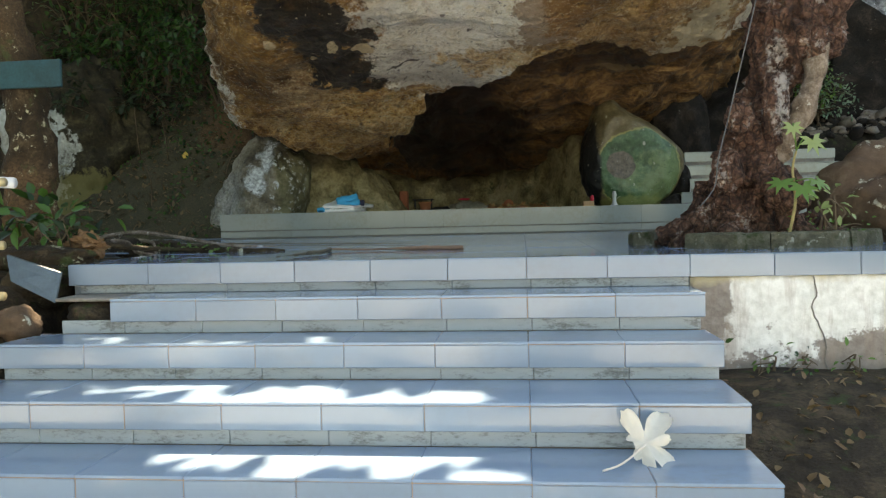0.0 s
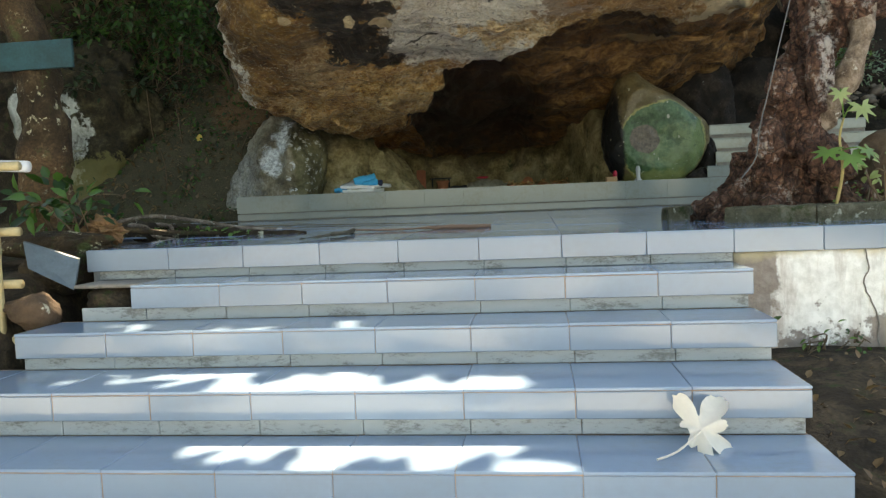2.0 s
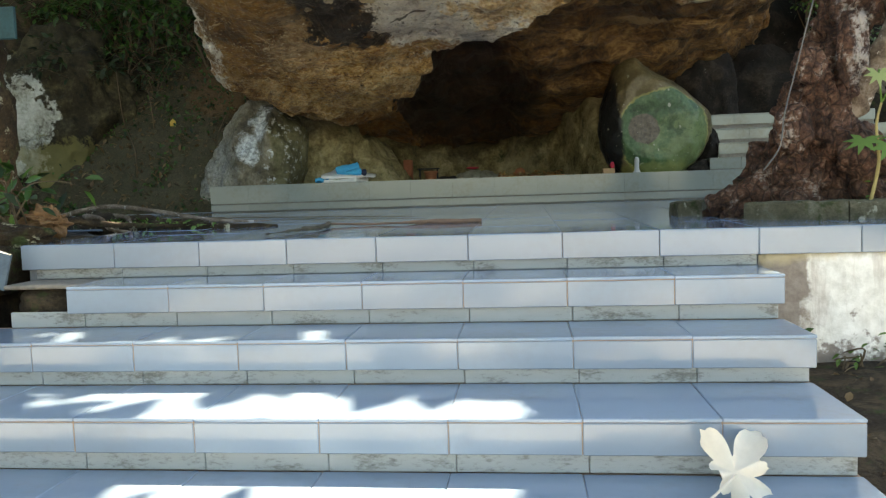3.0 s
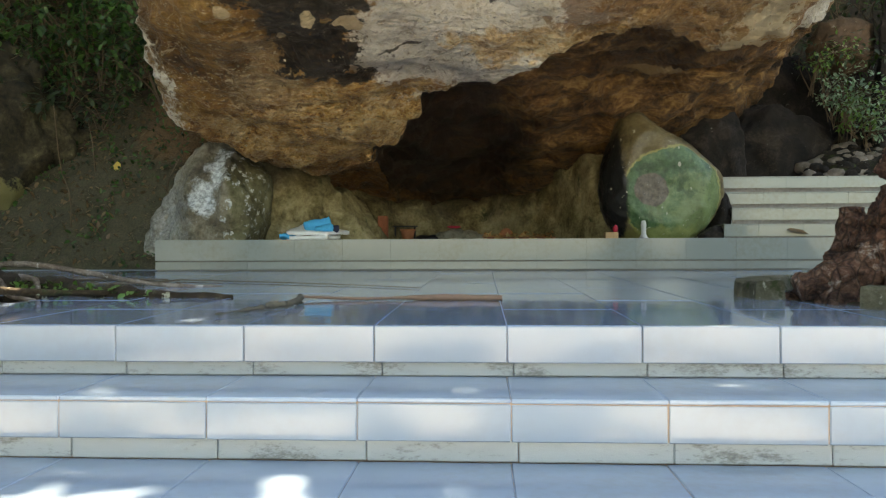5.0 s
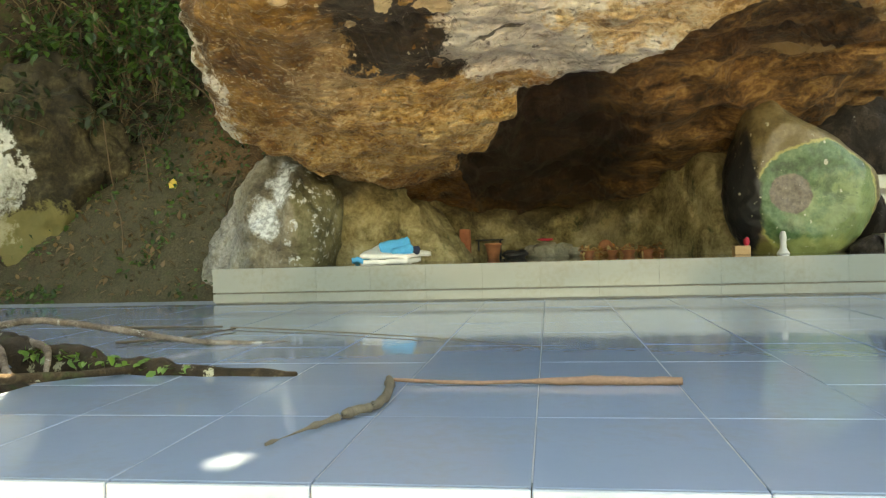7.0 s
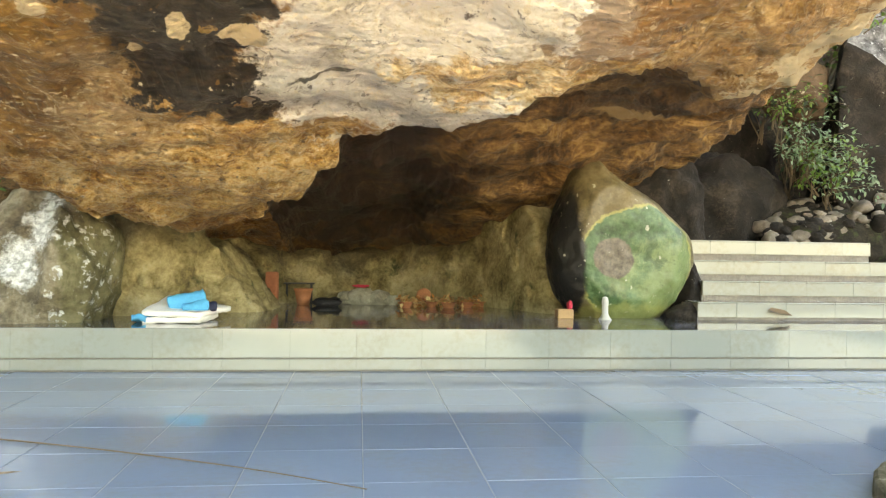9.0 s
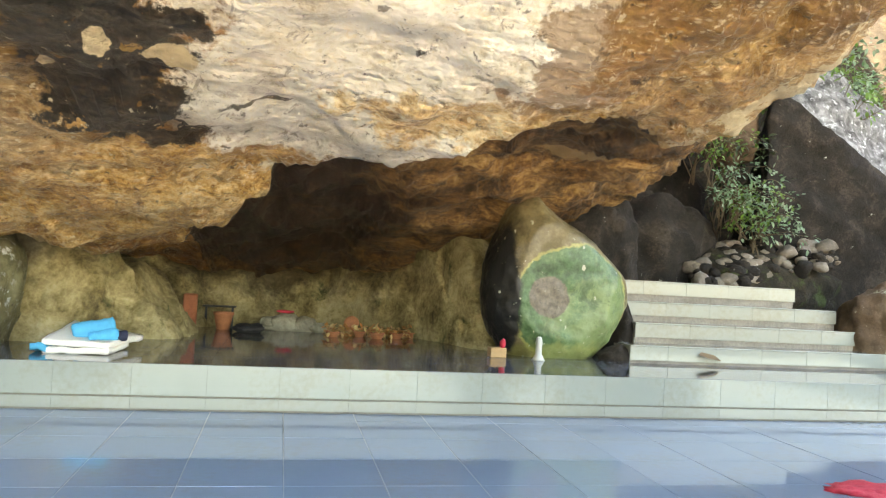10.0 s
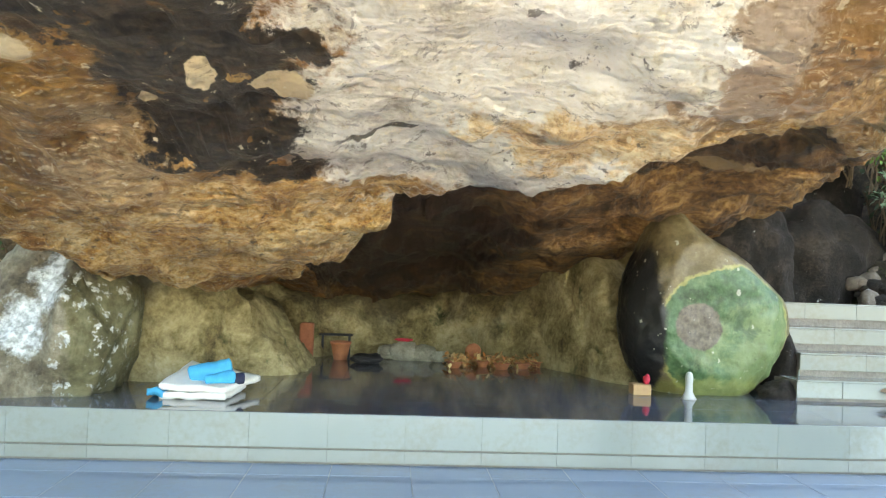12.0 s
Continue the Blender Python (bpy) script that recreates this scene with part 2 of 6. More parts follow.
    # bedding streaks, dark and rusty
    c = mixc(nt, calc(nt, 'MULTIPLY', ramp(nt, bedding, [(0.36, (1, 1, 1)), (0.44, (0, 0, 0))]), 0.38), c, (0.12, 0.062, 0.024))
    c = mixc(nt, calc(nt, 'MULTIPLY', ramp(nt, thin, [(0.10, (1, 1, 1)), (0.30, (0, 0, 0))]), calc(nt, 'MULTIPLY', calc(nt, 'SUBTRACT', 1.0, black), 0.35)), c, (0.88, 0.78, 0.58))
    # scaling crust: sharp-edged pale flakes and dark lost scabs
    scab = ramp(nt, tex_noise(nt, mp.outputs[0], 7.5, 8, 0.78, 0.9), [(0.40, (1, 1, 1)), (0.415, (0, 0, 0))])
    c = mixc(nt, calc(nt, 'MULTIPLY', scab, 0.5), c, (0.09, 0.05, 0.02))
    scale_ = ramp(nt, tex_noise(nt, mp.outputs[0], 9.0, 8, 0.76, 1.4), [(0.585, (0, 0, 0)), (0.60, (1, 1, 1))])
    c = mixc(nt, calc(nt, 'MULTIPLY', calc(nt, 'MULTIPLY', scale_, calc(nt, 'SUBTRACT', 1.0, black)), 0.5), c, (0.82, 0.70, 0.48))
    # bleached, flaking edge of the far flank
    edge = blob_mask(nt, p, (1.98, 8.4, 1.85), (0.66, 1.9, 0.9), 0.6, 8.0, 0.03)
    c = mixc(nt, calc(nt, 'MULTIPLY', edge, 0.85), c, (0.80, 0.69, 0.47))
    # pale crystal specks, with the rock's specular glints put into their colour
    speck = ramp(nt, tex_noise(nt, p, 22, 4, 0.6), [(0.655, (0, 0, 0)), (0.68, (1, 1, 1))])
    c = mixc(nt, calc(nt, 'MULTIPLY', speck, 0.7), c, (0.74, 0.66, 0.48))
    pits = ramp(nt, tex_noise(nt, p, 15, 5, 0.65), [(0.33, (1, 1, 1)), (0.38, (0, 0, 0))])
    c = mixc(nt, calc(nt, 'MULTIPLY', pits, 0.75), c, (0.045, 0.026, 0.012))
    # broad weathering, lighter and darker, and wet gloss in patches
    broad = tex_noise(nt, p, 1.3, 6, 0.65, 0.5)
    c = mixc(nt, 0.32, c, ramp(nt, broad, [(0.32, (0.45, 0.36, 0.26)), (0.5, (0.95, 0.93, 0.90)), (0.66, (1, 1, 1))]), 'MULTIPLY')
    nt.links.new(ramp(nt, mid, [(0.40, (0.28, 0.28, 0.28)), (0.62, (0.62, 0.62, 0.62))]), b.inputs["Roughness"])
    nt.links.new(c, b.inputs["Base Color"])
    h = calc(nt, 'ADD', calc(nt, 'MULTIPLY', mid, 0.8), calc(nt, 'ADD', calc(nt, 'MULTIPLY', fine, 0.45), calc(nt, 'ADD', calc(nt, 'MULTIPLY', crust, 0.3), calc(nt, 'MULTIPLY', flake, 0.15))))
    h = calc(nt, 'ADD', h, calc(nt, 'ADD', calc(nt, 'MULTIPLY', bedding, 0.9), calc(nt, 'SUBTRACT', 0.6, calc(nt, 'ADD', calc(nt, 'MULTIPLY', thin, 0.30), calc(nt, 'MULTIPLY', chipped, 0.45)))))
    add_bump(nt, b, h, 1.0, 0.13)
    return m


def rock_material(name, stops, lichen=0.0, lichen_col=(0.55, 0.57, 0.52), scale=2.5, moss=0.0, rough=0.85, stretch=(1, 1, 1), patches=()):
    m, nt, b = material(name, rough, 0.35)
    p = world_pos(nt)
    mp = nt.nodes.new("ShaderNodeMapping")
    mp.inputs["Scale"].default_value = stretch
    nt.links.new(p, mp.inputs["Vector"])
    p = mp.outputs[0]
    n1, n2 = tex_noise(nt, p, scale, 9, 0.68, 0.4), tex_noise(nt, p, scale * 11, 6, 0.65)
    c = ramp(nt, calc(nt, 'ADD', calc(nt, 'MULTIPLY', n1, 0.75), calc(nt, 'MULTIPLY', n2, 0.25)), stops)
    if lichen:
        l1 = tex_noise(nt, p, scale * 2.2, 9, 0.7)
        c = mixc(nt, ramp(nt, l1, [(0.66 - lichen * 0.2, (0, 0, 0)), (0.70 - lichen * 0.2, (1, 1, 1))]), c, lichen_col)
    if moss:
        l2 = tex_noise(nt, p, scale * 1.4, 7, 0.65)
        c = mixc(nt, ramp(nt, l2, [(0.62 - moss * 0.25, (0, 0, 0)), (0.72 - moss * 0.25, (1, 1, 1))]), c, (0.045, 0.06, 0.018))
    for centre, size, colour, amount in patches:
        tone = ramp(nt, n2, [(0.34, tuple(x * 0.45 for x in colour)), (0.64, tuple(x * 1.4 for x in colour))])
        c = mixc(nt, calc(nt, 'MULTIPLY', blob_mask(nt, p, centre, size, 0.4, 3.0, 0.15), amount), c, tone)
    nt.links.new(c, b.inputs["Base Color"])
    add_bump(nt, b, calc(nt, 'ADD', n1, calc(nt, 'MULTIPLY', n2, 0.3)), 0.8, 0.05)
    return m


M_BOULDER = boulder_material()


def roof_material():
    """Rusty rock; the cave's shade is put into its colour, near-black at the deep end."""
    m, nt, b = material("shaded_rust_rock", 0.42, 0.4)
    p = world_pos(nt)
    mp = nt.nodes.new("ShaderNodeMapping")
    mp.inputs["Scale"].default_value = (1.6, 2.8, 3.0)
    nt.links.new(p, mp.inputs["Vector"])
    n1, n2 = tex_noise(nt, mp.outputs[0], 1.7, 10, 0.72, 0.6), tex_noise(nt, p, 26, 7, 0.7)
    f = calc(nt, 'ADD', calc(nt, 'MULTIPLY', n1, 0.72), calc(nt, 'MULTIPLY', n2, 0.28))
    rust = ramp(nt, f, [(0.37, (0.016, 0.009, 0.004)), (0.45, (0.075, 0.037, 0.013)), (0.53, (0.24, 0.125, 0.044)), (0.60, (0.48, 0.30, 0.12)), (0.70, (0.70, 0.52, 0.27))])
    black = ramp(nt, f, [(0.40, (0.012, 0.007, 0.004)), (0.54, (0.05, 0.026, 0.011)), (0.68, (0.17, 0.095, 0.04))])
    # painted shade: dark mask over the recess at the cave's deep end
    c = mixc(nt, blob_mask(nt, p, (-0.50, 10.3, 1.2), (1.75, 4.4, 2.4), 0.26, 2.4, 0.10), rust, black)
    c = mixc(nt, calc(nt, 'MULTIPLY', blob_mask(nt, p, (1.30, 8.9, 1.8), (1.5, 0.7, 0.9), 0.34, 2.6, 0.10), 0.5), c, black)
    c = mixc(nt, calc(nt, 'MULTIPLY', blob_mask(nt, p, (1.42, 9.25, 1.75), (0.55, 0.24, 0.5), 0.35, 6.0, 0.05), 0.7), c, (0.52, 0.36, 0.17))
    nt.links.new(c, b.inputs["Base Color"])
    add_bump(nt, b, calc(nt, 'ADD', n1, calc(nt, 'MULTIPLY', n2, 0.35)), 1.0, 0.10)
    return m


M_ROOF = roof_material()
# near-black base: the shade among these rocks is put into the colour
M_DARKROCK = rock_material("shade_darkened_rock", [(0.35, (0.006, 0.005, 0.004)), (0.52, (0.018, 0.014, 0.011)), (0.66, (0.060, 0.047, 0.035))], 0.05, scale=4.0, rough=0.92)
M_FOOT = tile_material("grey_foot_strip", (0.24, 0.26, 0.235), (0.30, 0.31, 0.28), 0.2, 0.3)
M_OLIVEROCK = rock_material("olive_stained_shaded_rock", [(0.36, (0.055, 0.04, 0.016)), (0.45, (0.18, 0.14, 0.06)), (0.55, (0.34, 0.28, 0.145)), (0.68, (0.52, 0.45, 0.29))], 0.0, moss=0.10, scale=2.6,
                            # dark patches paint the cave's shade high on the wall and under the boulder
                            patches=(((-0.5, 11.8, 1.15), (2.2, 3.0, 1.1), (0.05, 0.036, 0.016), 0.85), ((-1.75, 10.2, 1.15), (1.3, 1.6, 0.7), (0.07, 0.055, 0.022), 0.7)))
M_BROWNROCK = rock_material("brown_rock", [(0.35, (0.045, 0.027, 0.015)), (0.55, (0.12, 0.075, 0.045)), (0.7, (0.2, 0.14, 0.09))], 0.3, (0.5, 0.47, 0.36))
M_GREYROCK = rock_material("grey_speckled_rock", [(0.38, (0.04, 0.04, 0.042)), (0.5, (0.15, 0.15, 0.155)), (0.64, (0.36, 0.36, 0.37))], 0.45, (0.48, 0.49, 0.51), 7.0)
M_ASH = rock_material("ash_dusted_stone", [(0.35, (0.20, 0.18, 0.13)), (0.55, (0.40, 0.38, 0.29)), (0.7, (0.55, 0.52, 0.42))], 0.0, scale=8.0)
M_PEBBLE = rock_material("pebble_stone", [(0.35, (0.08, 0.064, 0.05)), (0.5, (0.18, 0.15, 0.12)), (0.65, (0.34, 0.29, 0.25))], 0.15)
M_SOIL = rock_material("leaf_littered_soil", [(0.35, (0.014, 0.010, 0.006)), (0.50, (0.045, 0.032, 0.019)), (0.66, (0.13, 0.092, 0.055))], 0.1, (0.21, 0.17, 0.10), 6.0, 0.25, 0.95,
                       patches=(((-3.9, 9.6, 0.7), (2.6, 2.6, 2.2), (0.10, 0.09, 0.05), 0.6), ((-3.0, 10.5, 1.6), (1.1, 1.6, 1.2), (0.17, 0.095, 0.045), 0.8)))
M_HILL = rock_material("dark_hillside_soil", [(0.35, (0.008, 0.006, 0.004)), (0.52, (0.023, 0.018, 0.011)), (0.7, (0.07, 0.054, 0.033))], 0.05, (0.2, 0.16, 0.1), 4.5, 0.3, 0.95)


def bark_material():
    """Scaly bark: plates parted by black cracks, rusty in places, whitish lichen."""
    m, nt, b = material("scaly_red_brown_bark", 0.7, 0.35)
    p = world_pos(nt)
    n1, n2, n3 = tex_noise(nt, p, 5.0, 9, 0.72, 0.6), tex_noise(nt, p, 19, 8, 0.72), tex_noise(nt, p, 60, 5, 0.7)
    mp = nt.nodes.new("ShaderNodeMapping")
    mp.inputs["Scale"].default_value = (1.0, 1.0, 0.6)
    nt.links.new(p, mp.inputs["Vector"])
    plate = tex_voronoi(nt, mp.outputs[0], 21.0, 'DISTANCE_TO_EDGE')
    f = calc(nt, 'ADD', calc(nt, 'MULTIPLY', n1, 0.4), calc(nt, 'ADD', calc(nt, 'MULTIPLY', n2, 0.4), calc(nt, 'MULTIPLY', n3, 0.2)))
    c = ramp(nt, f, [(0.37, (0.012, 0.006, 0.004)), (0.45, (0.075, 0.034, 0.022)), (0.53, (0.19, 0.095, 0.06)), (0.61, (0.34, 0.22, 0.155)), (0.70, (0.58, 0.48, 0.40))])
    c = mixc(nt, calc(nt, 'MULTIPLY', ramp(nt, plate, [(0.0, (1, 1, 1)), (0.10, (0, 0, 0))]), 0.7), c, (0.018, 0.010, 0.007))
    lich = calc(nt, 'MULTIPLY', ramp(nt, n1, [(0.56, (0, 0, 0)), (0.60, (1, 1, 1))]), ramp(nt, n2, [(0.47, (0, 0, 0)), (0.53, (1, 1, 1))]))
    c = mixc(nt, calc(nt, 'MULTIPLY', lich, 0.5), c, (0.55, 0.50, 0.46))
    streak = calc(nt, 'MULTIPLY', blob_mask(nt, p, (1.84, 5.58, 0.95), (0.13, 0.5, 0.5), 0.45, 8.0, 0.08), ramp(nt, n2, [(0.44, (0, 0, 0)), (0.54, (1, 1, 1))]))
    c = mixc(nt, calc(nt, 'MULTIPLY', streak, 0.7), c, (0.60, 0.56, 0.52))
    nt.links.new(c, b.inputs["Base Color"])
    h = calc(nt, 'ADD', calc(nt, 'MULTIPLY', ramp(nt, plate, [(0.0, (0, 0, 0)), (0.2, (1, 1, 1))]), 0.5), calc(nt, 'ADD', n2, calc(nt, 'MULTIPLY', n3, 0.5)))
    add_bump(nt, b, h, 1.0, 0.045)
    return m


M_BARK = bark_material()
M_BARKPALE = rock_material("smooth_grey_brown_bark", [(0.36, (0.06, 0.04, 0.028)), (0.48, (0.19, 0.14, 0.10)), (0.6, (0.36, 0.29, 0.23))], 0.3, (0.5, 0.46, 0.4), 8.0)
M_MOSSBARK = rock_material("mossy_bark", [(0.35, (0.010, 0.007, 0.003)), (0.52, (0.042, 0.026, 0.012)), (0.68, (0.14, 0.095, 0.05))], 0.35, (0.42, 0.40, 0.28), 6.0, 0.2,
                           patches=(((-2.85, 5.75, 0.36), (0.55, 0.8, 0.5), (0.17, 0.095, 0.045), 0.55), ((-2.9, 5.75, 1.7), (0.6, 0.8, 0.7), (0.10, 0.06, 0.028), 0.45)))
M_MOSSCURB = rock_material("mossy_concrete", [(0.33, (0.045, 0.042, 0.026)), (0.5, (0.12, 0.11, 0.07)), (0.68, (0.24, 0.225, 0.175))], 0.25, (0.38, 0.37, 0.30), 9.0, 0.3)


def prop_rock_material():
    """Grey-brown rock with a slanting white lichen streak and crusted spots."""
    m, nt, b = material("white_streaked_rock", 0.6, 0.4)
    p = world_pos(nt)
    n1, n2 = tex_noise(nt, p, 3.4, 9, 0.7, 0.5), tex_noise(nt, p, 30, 6, 0.7)
    f = calc(nt, 'ADD', calc(nt, 'MULTIPLY', n1, 0.7), calc(nt, 'MULTIPLY', n2, 0.3))
    c = ramp(nt, f, [(0.36, (0.05, 0.04, 0.024)), (0.48, (0.15, 0.125, 0.08)), (0.58, (0.28, 0.25, 0.18)), (0.70, (0.46, 0.43, 0.36))])
    moss = blob_mask(nt, p, (-2.12, 9.4, 0.6), (0.35, 1.6, 1.6), 0.35, 4.0, 0.10)
    c = mixc(nt, calc(nt, 'MULTIPLY', moss, 0.7), c, ramp(nt, f, [(0.38, (0.05, 0.05, 0.016)), (0.62, (0.17, 0.16, 0.065))]))
    white = ramp(nt, n2, [(0.40, (0.30, 0.32, 0.31)), (0.60, (0.70, 0.73, 0.72))])
    streak = calc(nt, 'MAXIMUM', blob_mask(nt, p, (-2.43, 9.2, 0.95), (0.15, 1.4, 0.36), 0.5, 8.0, 0.15), blob_mask(nt, p, (-2.53, 9.2, 0.72), (0.19, 1.4, 0.36), 0.5, 8.0, 0.15))
    spots = calc(nt, 'MULTIPLY', blob_mask(nt, p, (-2.22, 9.2, 0.70), (0.34, 1.4, 0.9), 0.3, 4.0, 0.2), ramp(nt, tex_noise(nt, p, 13, 6, 0.7), [(0.56, (0, 0, 0)), (0.60, (1, 1, 1))]))
    low = calc(nt, 'MULTIPLY', blob_mask(nt, p, (-2.90, 9.3, 0.45), (0.4, 1.4, 0.7), 0.5, 9.0, 0.2), 0.3)
    c = mixc(nt, calc(nt, 'MAXIMUM', streak, calc(nt, 'MAXIMUM', spots, low)), c, white)
    c = mixc(nt, ramp(nt, tex_noise(nt, p, 11, 5, 0.7), [(0.33, (0.8, 0.8, 0.8)), (0.40, (0, 0, 0))]), c, (0.04, 0.03, 0.018))
    nt.links.new(c, b.inputs["Base Color"])
    add_bump(nt, b, f, 0.9, 0.05)
    return m


def plaster_material():
    m, nt, b = material("flaking_white_plaster", 0.9, 0.3)
    p = world_pos(nt)
    sep = nt.nodes.new("ShaderNodeSeparateXYZ")
    nt.links.new(p, sep.inputs[0])
    n1, n2 = tex_noise(nt, p, 2.6, 9, 0.7), tex_noise(nt, p, 22, 6, 0.6)
    lime = ramp(nt, n2, [(0.3, (0.68, 0.67, 0.62)), (0.62, (0.90, 0.89, 0.85))])
    bare = ramp(nt, n2, [(0.3, (0.22, 0.185, 0.16)), (0.7, (0.36, 0.31, 0.27))])
    # limewash worn off towards the foot, in a ragged line
    w = calc(nt, 'ADD', calc(nt, 'MULTIPLY', calc(nt, 'ADD', sep.outputs["Z"], 0.47), 3.2), calc(nt, 'MULTIPLY', calc(nt, 'SUBTRACT', n1, 0.5), 3.4))
    c = mixc(nt, ramp(nt, w, [(0.0, (0, 0, 0)), (0.12, (1, 1, 1))]), bare, lime)
    c = mixc(nt, blob_mask(nt, p, (1.27, 4.98, -0.25), (0.26, 0.5, 0.75), 0.3, 5, 0.06), c, bare)
    sm = nt.nodes.new("ShaderNodeMapping")
    sm.inputs["Scale"].default_value = (9.0, 9.0, 1.3)
    nt.links.new(p, sm.inputs["Vector"])
    streak = ramp(nt, tex_noise(nt, sm.outputs[0], 1.0, 7, 0.65), [(0.50, (0, 0, 0)), (0.64, (1, 1, 1))])
    c = mixc(nt, calc(nt, 'MULTIPLY', streak, 0.5), c, (0.34, 0.26, 0.20))
    top = calc(nt, 'ADD', calc(nt, 'MULTIPLY', calc(nt, 'ADD', sep.outputs["Z"], 0.17), 18), calc(nt, 'MULTIPLY', calc(nt, 'SUBTRACT', n1, 0.5), 4))
    c = mixc(nt, calc(nt, 'MULTIPLY', ramp(nt, top, [(0.2, (0, 0, 0)), (0.9, (1, 1, 1))]), 0.6), c, (0.55, 0.46, 0.27))
    nt.links.new(c, b.inputs["Base Color"])
    add_bump(nt, b, calc(nt, 'ADD', n1, n2), 0.5, 0.015)
    return m


def green_stone_material():
    """Green paint on one flat side, black soot paint on the other, raw stone above."""
    m, nt, b = material("painted_stone", 0.42, 0.5)
    p = world_pos(nt)
    n1, n2 = tex_noise(nt, p, 4.5, 9, 0.7), tex_noise(nt, p, 30, 6, 0.6)
    f = calc(nt, 'ADD', calc(nt, 'MULTIPLY', n1, 0.7), calc(nt, 'MULTIPLY', n2, 0.3))
    raw = ramp(nt, f, [(0.35, (0.06, 0.045, 0.02)), (0.52, (0.16, 0.125, 0.06)), (0.68, (0.27, 0.22, 0.13))])
    green = ramp(nt, f, [(0.36, (0.018, 0.045, 0.015)), (0.49, (0.055, 0.125, 0.05)), (0.60, (0.115, 0.195, 0.09)), (0.72, (0.33, 0.37, 0.21))])
    disc = blob_mask(nt, p, (1.70, 9.60, 0.72), (0.98, 1.5, 0.92), 0.045, 5.0, 0.006)
    rim = blob_mask(nt, p, (1.70, 9.60, 0.72), (1.015, 1.56, 0.955), 0.045, 5.0, 0.006)
    c = mixc(nt, calc(nt, 'MULTIPLY', rim, 0.75), raw, (0.36, 0.36, 0.12))
    green = mixc(nt, calc(nt, 'MULTIPLY', blob_mask(nt, p, (1.95, 9.6, 0.60), (0.9, 1.5, 0.6), 0.5, 5.0, 0.16), 0.42), green, (0.27, 0.31, 0.13))
    green = mixc(nt, ramp(nt, tex_noise(nt, p, 7.0, 8, 0.7, 0.6), [(0.56, (0, 0, 0)), (0.66, (0.8, 0.8, 0.8))]), green, (0.035, 0.07, 0.028))
    c = mixc(nt, disc, c, green)
    foot = blob_mask(nt, p, (1.62, 9.7, 0.33), (1.0, 1.2, 0.22), 0.25, 5.0, 0.10)
    c = mixc(nt, calc(nt, 'MULTIPLY', foot, 0.5), c, (0.30, 0.30, 0.09))
    hub = blob_mask(nt, p, (1.49, 9.62, 0.78), (0.33, 0.9, 0.33), 0.06, 7.0, 0.02)
    c = mixc(nt, hub, c, ramp(nt, n2, [(0.3, (0.07, 0.055, 0.04)), (0.7, (0.18, 0.15, 0.11))]))
    soot = blob_mask(nt, p, (1.02, 9.9, 0.62), (0.52, 1.6, 1.75), 0.08, 4.0, 0.03)
    c = mixc(nt, soot, c, (0.012, 0.012, 0.012))
    chips = ramp(nt, tex_noise(nt, p, 17, 3, 0.5), [(0.68, (0, 0, 0)), (0.70, (1, 1, 1))])
    c = mixc(nt, calc(nt, 'MULTIPLY', chips, 0.7), c, (0.5, 0.5, 0.4))
    nt.links.new(c, b.inputs["Base Color"])
    add_bump(nt, b, f, 0.5, 0.03)
    return m


def bank_rock_material():
    m, nt, b = material("mossy_rock_with_white_patches", 0.85, 0.3)
    p = world_pos(nt)
    n1, n2 = tex_noise(nt, p, 3.0, 9, 0.7, 0.4), tex_noise(nt, p, 26, 6, 0.65)
    f = calc(nt, 'ADD', calc(nt, 'MULTIPLY', n1, 0.7), calc(nt, 'MULTIPLY', n2, 0.3))
    c = ramp(nt, f, [(0.38, (0.009, 0.007, 0.004)), (0.5, (0.035, 0.028, 0.014)), (0.62, (0.095, 0.08, 0.04)), (0.7, (0.25, 0.23, 0.15))])
    white = ramp(nt, f, [(0.38, (0.07, 0.06, 0.04)), (0.47, (0.36, 0.37, 0.32)), (0.62, (0.62, 0.64, 0.58))])
    c = mixc(nt, blob_mask(nt, p, (-5.30, 9.9, 1.05), (0.55, 2.0, 1.1), 0.35, 4.0, 0.03), c, white)
    c = mixc(nt, blob_mask(nt, p, (-5.75, 9.9, 1.25), (0.5, 2.0, 1.3), 0.4, 4.0, 0.03), c, white)
    c = mixc(nt, calc(nt, 'MULTIPLY', blob_mask(nt, p, (-4.95, 9.9, 0.62), (0.9, 2.0, 0.6), 0.4, 5.0, 0.05), 0.7), c, (0.20, 0.18, 0.07))
    nt.links.new(c, b.inputs["Base Color"])
    add_bump(nt, b, f, 0.8, 0.05)
    return m


def leaf_material(name, a, c2, trans=0.3, rough=0.45):
    m, nt, b = material(name, rough, 0.5)
    g = nt.nodes.new("ShaderNodeNewGeometry")
    n1 = tex_noise(nt, g.outputs["Position"], 30, 3)
    c = mixc(nt, g.outputs["Random Per Island"], a, c2)
    c = mixc(nt, calc(nt, 'MULTIPLY', n1, 0.4), c, tuple(x * 0.5 for x in a))
    nt.links.new(c, b.inputs["Base Color"])
    b.inputs["Subsurface Weight"].default_value = 0.0
    tr = nt.nodes.new("ShaderNodeBsdfTranslucent")
    nt.links.new(c, tr.inputs[0])
    mx = nt.nodes.new("ShaderNodeMixShader")
    mx.inputs[0].default_value = trans
    out = nt.nodes["Material Output"]
    nt.links.new(b.outputs[0], mx.inputs[1])
    nt.links.new(tr.outputs[0], mx.inputs[2])
    nt.links.new(mx.outputs[0], out.inputs[0])
    return m


